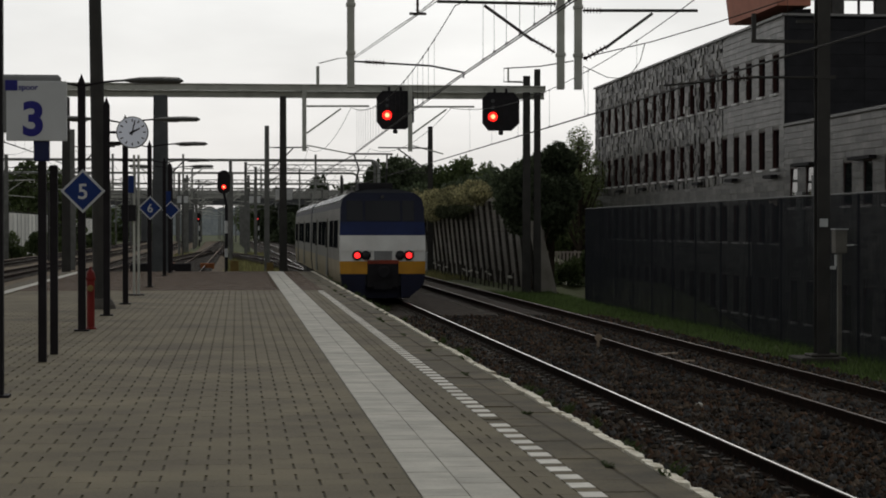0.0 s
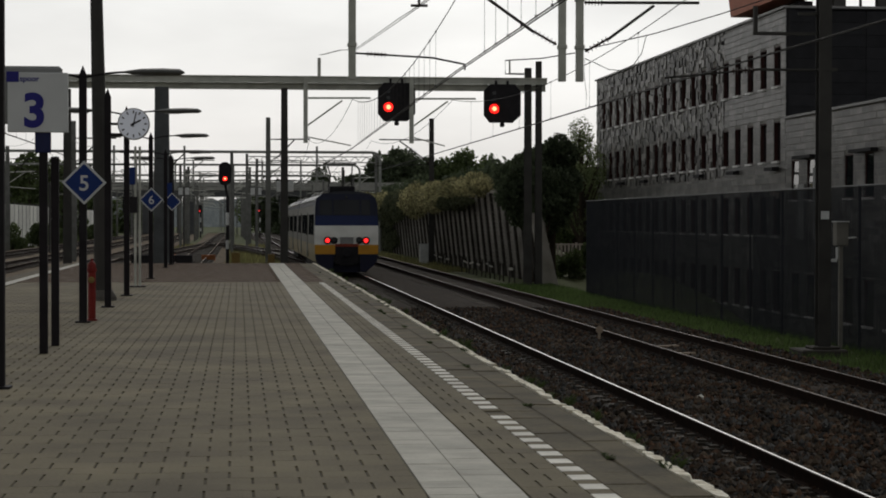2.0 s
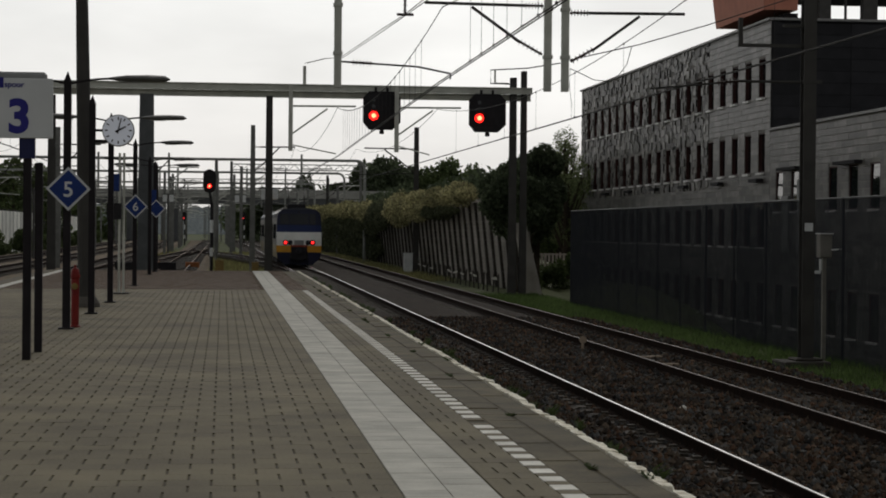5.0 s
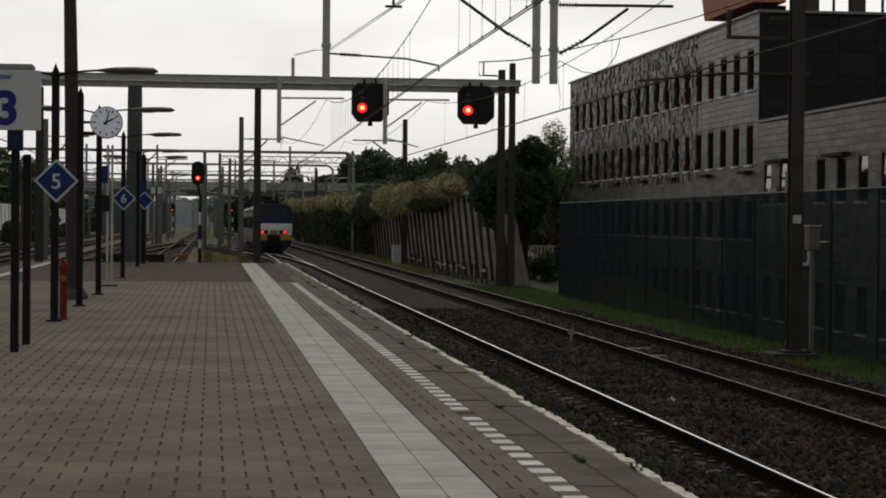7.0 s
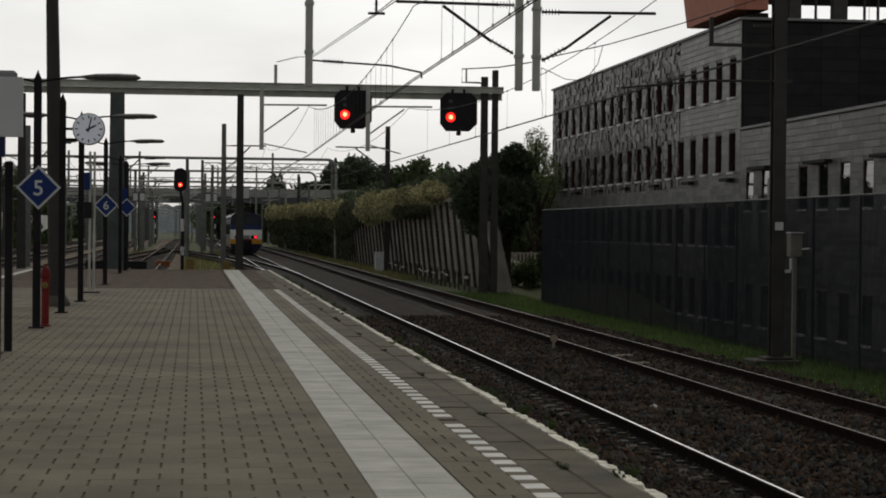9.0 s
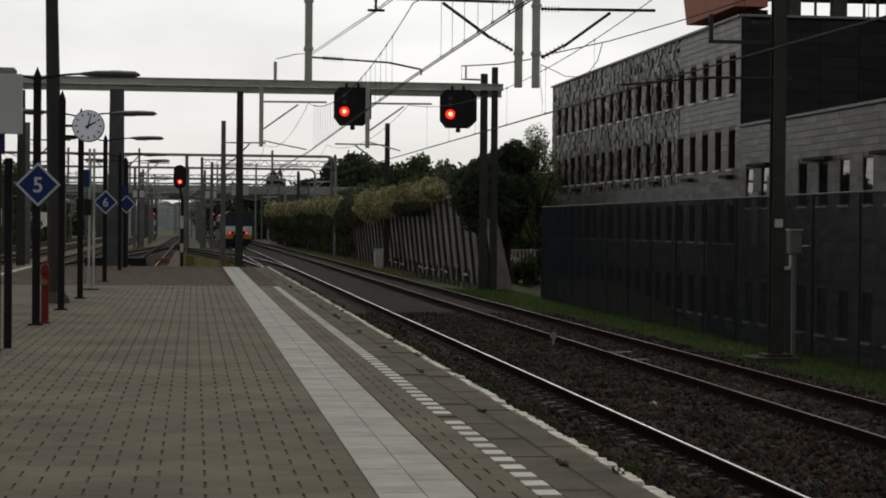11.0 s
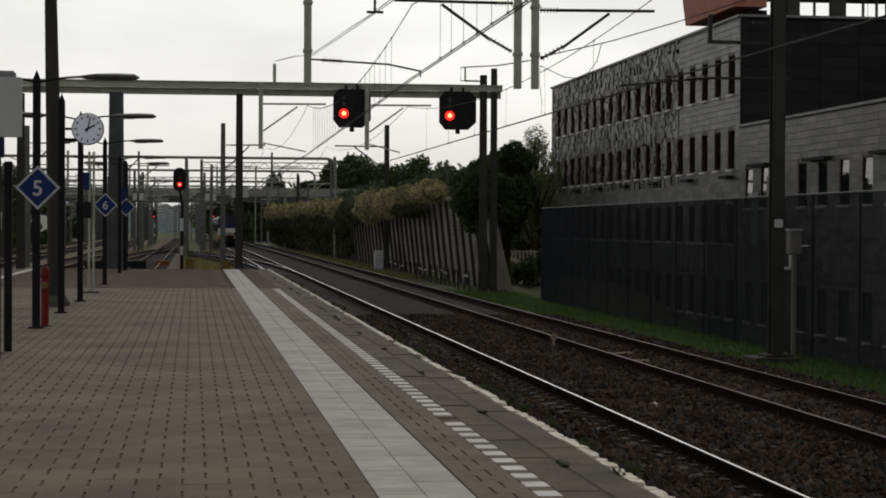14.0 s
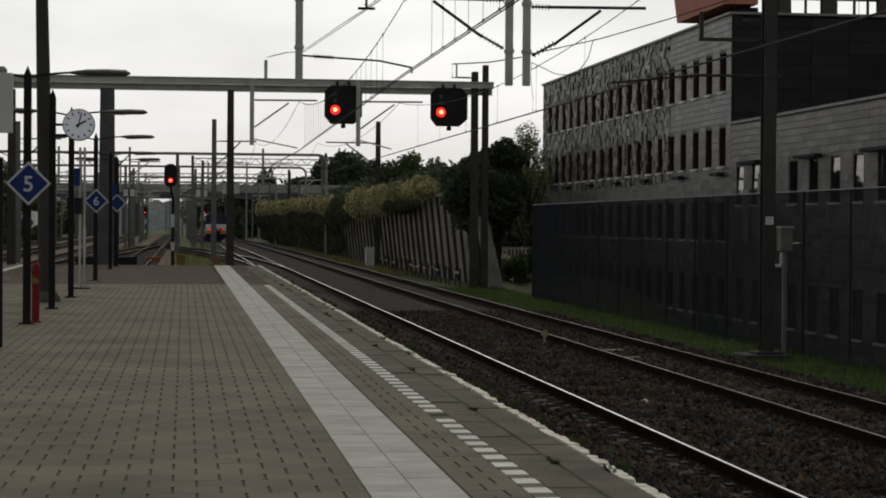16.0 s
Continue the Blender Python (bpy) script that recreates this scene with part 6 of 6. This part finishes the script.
def office():
    o = thing("office_building", "dark tiled office building with rows of narrow windows", "building")
    y_left, y_step = 119.4, 77.5
    ROOF, LOW_ROOF, BASE = 10.2, 5.75, -3.3
    rows = [7.15, 4.1, 1.08, -2.0]
    holes, low_holes, wins = [], [], []
    pitch = 2.13
    ys = [78.75 + k * pitch for k in range(19)]
    for s in rows:
        for y in ys:
            holes.append((y - WIN_W / 2, y + WIN_W / 2, s, s + WIN_H))
            wins.append((y, s))
    for s, tall in ((2.5, 1.57), (-2.0, WIN_H)):
        for k in range(18):
            y = (76.1, 73.95)[k] if k < 2 else 69.2 - (k - 2) * 2.32
            low_holes.append((y - WIN_W / 2, y + WIN_W / 2, s, s + tall))
            wins.append((y, s))
    bm = bmesh.new()
    wall_with_holes(bm, FX, y_step, y_left, BASE, ROOF, holes)
    wall_with_holes(bm, FX, 25, y_step, BASE, LOW_ROOF, low_holes)
    part("facade", bm, M_FACADE_BACK, o)
    # solid near-black blocks; the dimness of the unlit rooms is their colour
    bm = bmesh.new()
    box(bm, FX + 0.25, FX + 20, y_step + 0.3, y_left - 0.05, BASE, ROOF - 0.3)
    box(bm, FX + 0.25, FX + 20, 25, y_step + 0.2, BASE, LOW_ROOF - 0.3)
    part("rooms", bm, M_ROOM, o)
    bm = bmesh.new()
    box(bm, FX, FX + 20, y_left, y_left + 0.3, BASE, ROOF)
    part("far_end_wall", bm, M_FACADE_BACK, o)
    bm = bmesh.new()
    box(bm, FX + 0.02, FX + 20, y_step, y_step + 0.3, LOW_ROOF - 0.3, ROOF)
    part("end_wall", bm, M_BLACK_CLAD, o, "black cladding end wall")
    bm = bmesh.new()
    box(bm, 0, 1.57, -0.03, 0, 0, 0.46)
    panel = mesh_of("panel", bm, M_BLACK_CLAD)
    for i in range(6):
        for j in range(9):
            piece("panel", panel, o, pose(FX + 0.1 + i * 1.6, y_step, LOW_ROOF + 0.05 + j * 0.48))
    for nm, y0, y1, z in (("coping", y_step - 0.05, y_left + 0.35, ROOF), ("low_coping", 25, y_step - 0.06, LOW_ROOF)):
        bm = bmesh.new()
        box(bm, FX - 0.12, FX + 0.35, y0, y1, z, z + 0.1)
        part(nm, bm, M_COPING, o, "pale metal coping")
    bm = bmesh.new()
    box(bm, FX - 0.1, FX + 20, y_step - 0.06, y_step + 0.3, ROOF + 0.004, ROOF + 0.1)
    part("end_coping", bm, M_COPING, o)
    bm = bmesh.new()
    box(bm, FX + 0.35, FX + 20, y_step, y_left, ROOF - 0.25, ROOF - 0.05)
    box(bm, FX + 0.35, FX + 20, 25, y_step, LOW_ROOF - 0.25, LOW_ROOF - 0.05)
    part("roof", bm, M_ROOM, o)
    cladding("plain_tiles", y_step, 87.6, 3.6, ROOF, holes, o, M_BRICK, False)
    cladding("plain_tiles", y_step, y_left, BASE, 3.6, holes, o, M_BRICK, False)
    cladding("shingles", 87.6, y_left, 3.6, ROOF, holes, o, M_SHINGLE, True)
    cladding("plain_tiles", 40, y_step - 0.02, BASE, LOW_ROOF, low_holes, o, M_BRICK, False)
    for y, s in wins:
        if y > 55:
            window_unit(o, y, s, 0.14 if y > 77 else 0.012, 1.57 if s == 2.5 else WIN_H)
    # awning bars under some sills and over the low windows
    for k in range(0, 18, 3):
        bm = bmesh.new()
        box(bm, FX - 0.3, FX - 0.03, ys[k] - 0.3, ys[k] + 1.0, 3.72, 3.86)
        part("blind_case", bm, M_BLACK, o)
    for y0 in (73.1, 65.9, 58.9):
        bm = bmesh.new()
        box(bm, FX - 0.3, FX - 0.03, y0, y0 + 2.5, 4.08, 4.2)
        part("blind_case", bm, M_BLACK, o)
    for y0, z0, z1 in ((74.6, 0.95, 3.1), (72.5, 0.95, 3.7)):
        bm = bmesh.new()
        box(bm, FX - 0.1, FX - 0.04, y0, y0 + 0.9, z0, z1)
        part("wall_panel", bm, M_SIGN_GREY, o, "grey panel")
    bm = bmesh.new()
    box(bm, FX - 0.3, FX - 0.08, 78.35, 78.75, 2.68, 2.86)
    box(bm, FX - 0.1, FX - 0.015, 78.5, 78.6, 2.6, 2.9)
    part("flood_lamp", bm, M_RAILING, o, "small white flood lamp")
    return o


def roof_volume():
    """Rust-brown upper storey that juts out at the corner, beside a glazed storey of slim posts."""
    v = thing("roof_pavilion", "rust-brown roof storey jutting over the dark building", "building")
    bm = bmesh.new()
    lo = [bm.verts.new(p) for p in ((22.0, 79.3, 10.82), (23.4, 79.3, 10.82), (23.4, 87.3, 10.82), (22.0, 87.3, 10.82))]
    hi = [bm.verts.new(p) for p in ((21.7, 79.0, 14.5), (23.4, 79.0, 14.5), (23.4, 88.0, 14.5), (21.7, 88.0, 14.5))]
    bm.faces.new(lo[::-1])
    bm.faces.new(hi)
    for i in range(4):
        bm.faces.new((lo[i], lo[(i + 1) % 4], hi[(i + 1) % 4], hi[i]))
    part("volume", bm, M_CORTEN, v)
    bm = bmesh.new()
    box(bm, 22.9, 23.5, 79.6, 87.5, 10.2, 10.72)
    part("plinth", bm, M_BLACK, v)
    bm = bmesh.new()
    box(bm, 23.4, 40, 78.6, 90, 12.3, 12.7)
    part("upper_roof", bm, M_STEEL_DARK, v)
    for x, w in ((24.22, 0.5), (25.34, 0.05), (26.09, 0.6), (27.42, 0.05), (28.0, 0.05), (28.5, 0.6), (29.6, 0.05)):
        bm = bmesh.new()
        box(bm, x, x + w, 79.0, 79.2 + w * 0.4, 10.2, 12.3)
        part("post", bm, M_STEEL_DARK, v)


def path_railing():
    """White slatted railing along the path beyond the fence."""
    r = thing("path_railing", "white slatted railing along a path", "railing", (17.2, 110, -1.15))
    bm = bmesh.new()
    box(bm, -0.06, 0.06, -0.02, 0.02, 0.8, 1.55)
    slat = mesh_of("slat", bm, M_RAILING)
    for k in range(17):
        piece("slat", slat, r, pose(k * 0.21, 0, 0))
    bm = bmesh.new()
    box(bm, -0.1, 3.5, 0.02, 0.06, 1.45, 1.53)
    box(bm, -0.1, 3.5, 0.02, 0.06, 0.86, 0.94)
    part("rail", bm, M_RAILING, r)
    for x in (0, 1.7, 3.4):
        bm = bmesh.new()
        box(bm, x - 0.05, x + 0.05, 0.06, 0.16, 0, 1.6)
        part("post", bm, M_RAILING, r)


path_railing()
def trackside_cabinet():
    """Small cabinet on a post before the fence, with a loose pale cable."""
    c = thing("trackside_cabinet", "small brownish grey cabinet on a steel post by the fence", "cabinet", (13.0, 41.85, -1.2))
    bm = bmesh.new()
    box(bm, -0.04, 0.04, -0.04, 0.04, 0, 2.35)
    part("post", bm, M_CAB_CASE, c)
    bm = bmesh.new()
    box(bm, -0.14, 0.13, -0.16, 0.12, 2.33, 2.84)
    part("case", bevelled(bm, 0.015), M_CAB_CASE, c)
    bm = bmesh.new()
    box(bm, -0.1, 0.09, -0.172, -0.16, 2.37, 2.8)
    part("door", bm, M_CAB_CASE, c)
    bm = bmesh.new()
    box(bm, -0.155, 0.145, -0.19, 0.15, 2.84, 2.865)
    part("lid", bm, M_PALE, c)
    bm = bmesh.new()
    tube(bm, [(0.12, -0.17, 2.5), (0.24, -0.45, 2.52), (0.26, -0.5, 2.42), (0.26, -0.5, 2.1), (0.23, -0.5, 1.98)], 0.02)
    part("cable", bm, M_PALE, c, "pale loose cable")
    bm = bmesh.new()
    box(bm, -0.36, -0.1, -0.08, -0.03, 1.98, 2.05)
    box(bm, -0.12, -0.08, -0.08, -0.03, 2.05, 2.3)
    part("bracket", bm, M_PALE, c)


trackside_cabinet()

fence()
office()
roof_volume()


# ---- what moves ----
def train_pose(y):
    return pose(4.80 + bend(y), y, 0, 0, 0, math.degrees(math.atan(-(bend(y + 5) - bend(y)) / 5)))


REAR = carriage(True)
FRONT = carriage(False)
# seconds and metres of the train's rear end along the track
RUN = [(0.0, 65.6), (1.5, 82.8), (3.0, 100.5), (4.0, 113.0), (5.5, 132.5), (7.0, 153.0), (9.0, 180.5), (11.5, 213.0), (14.0, 244.0), (16.0, 268.5)]


def motions():
    walk(REAR, [(t, train_pose(y)) for t, y in RUN])
    walk(FRONT, [(t, train_pose(y + CAR + 0.6)) for t, y in RUN])


motions()
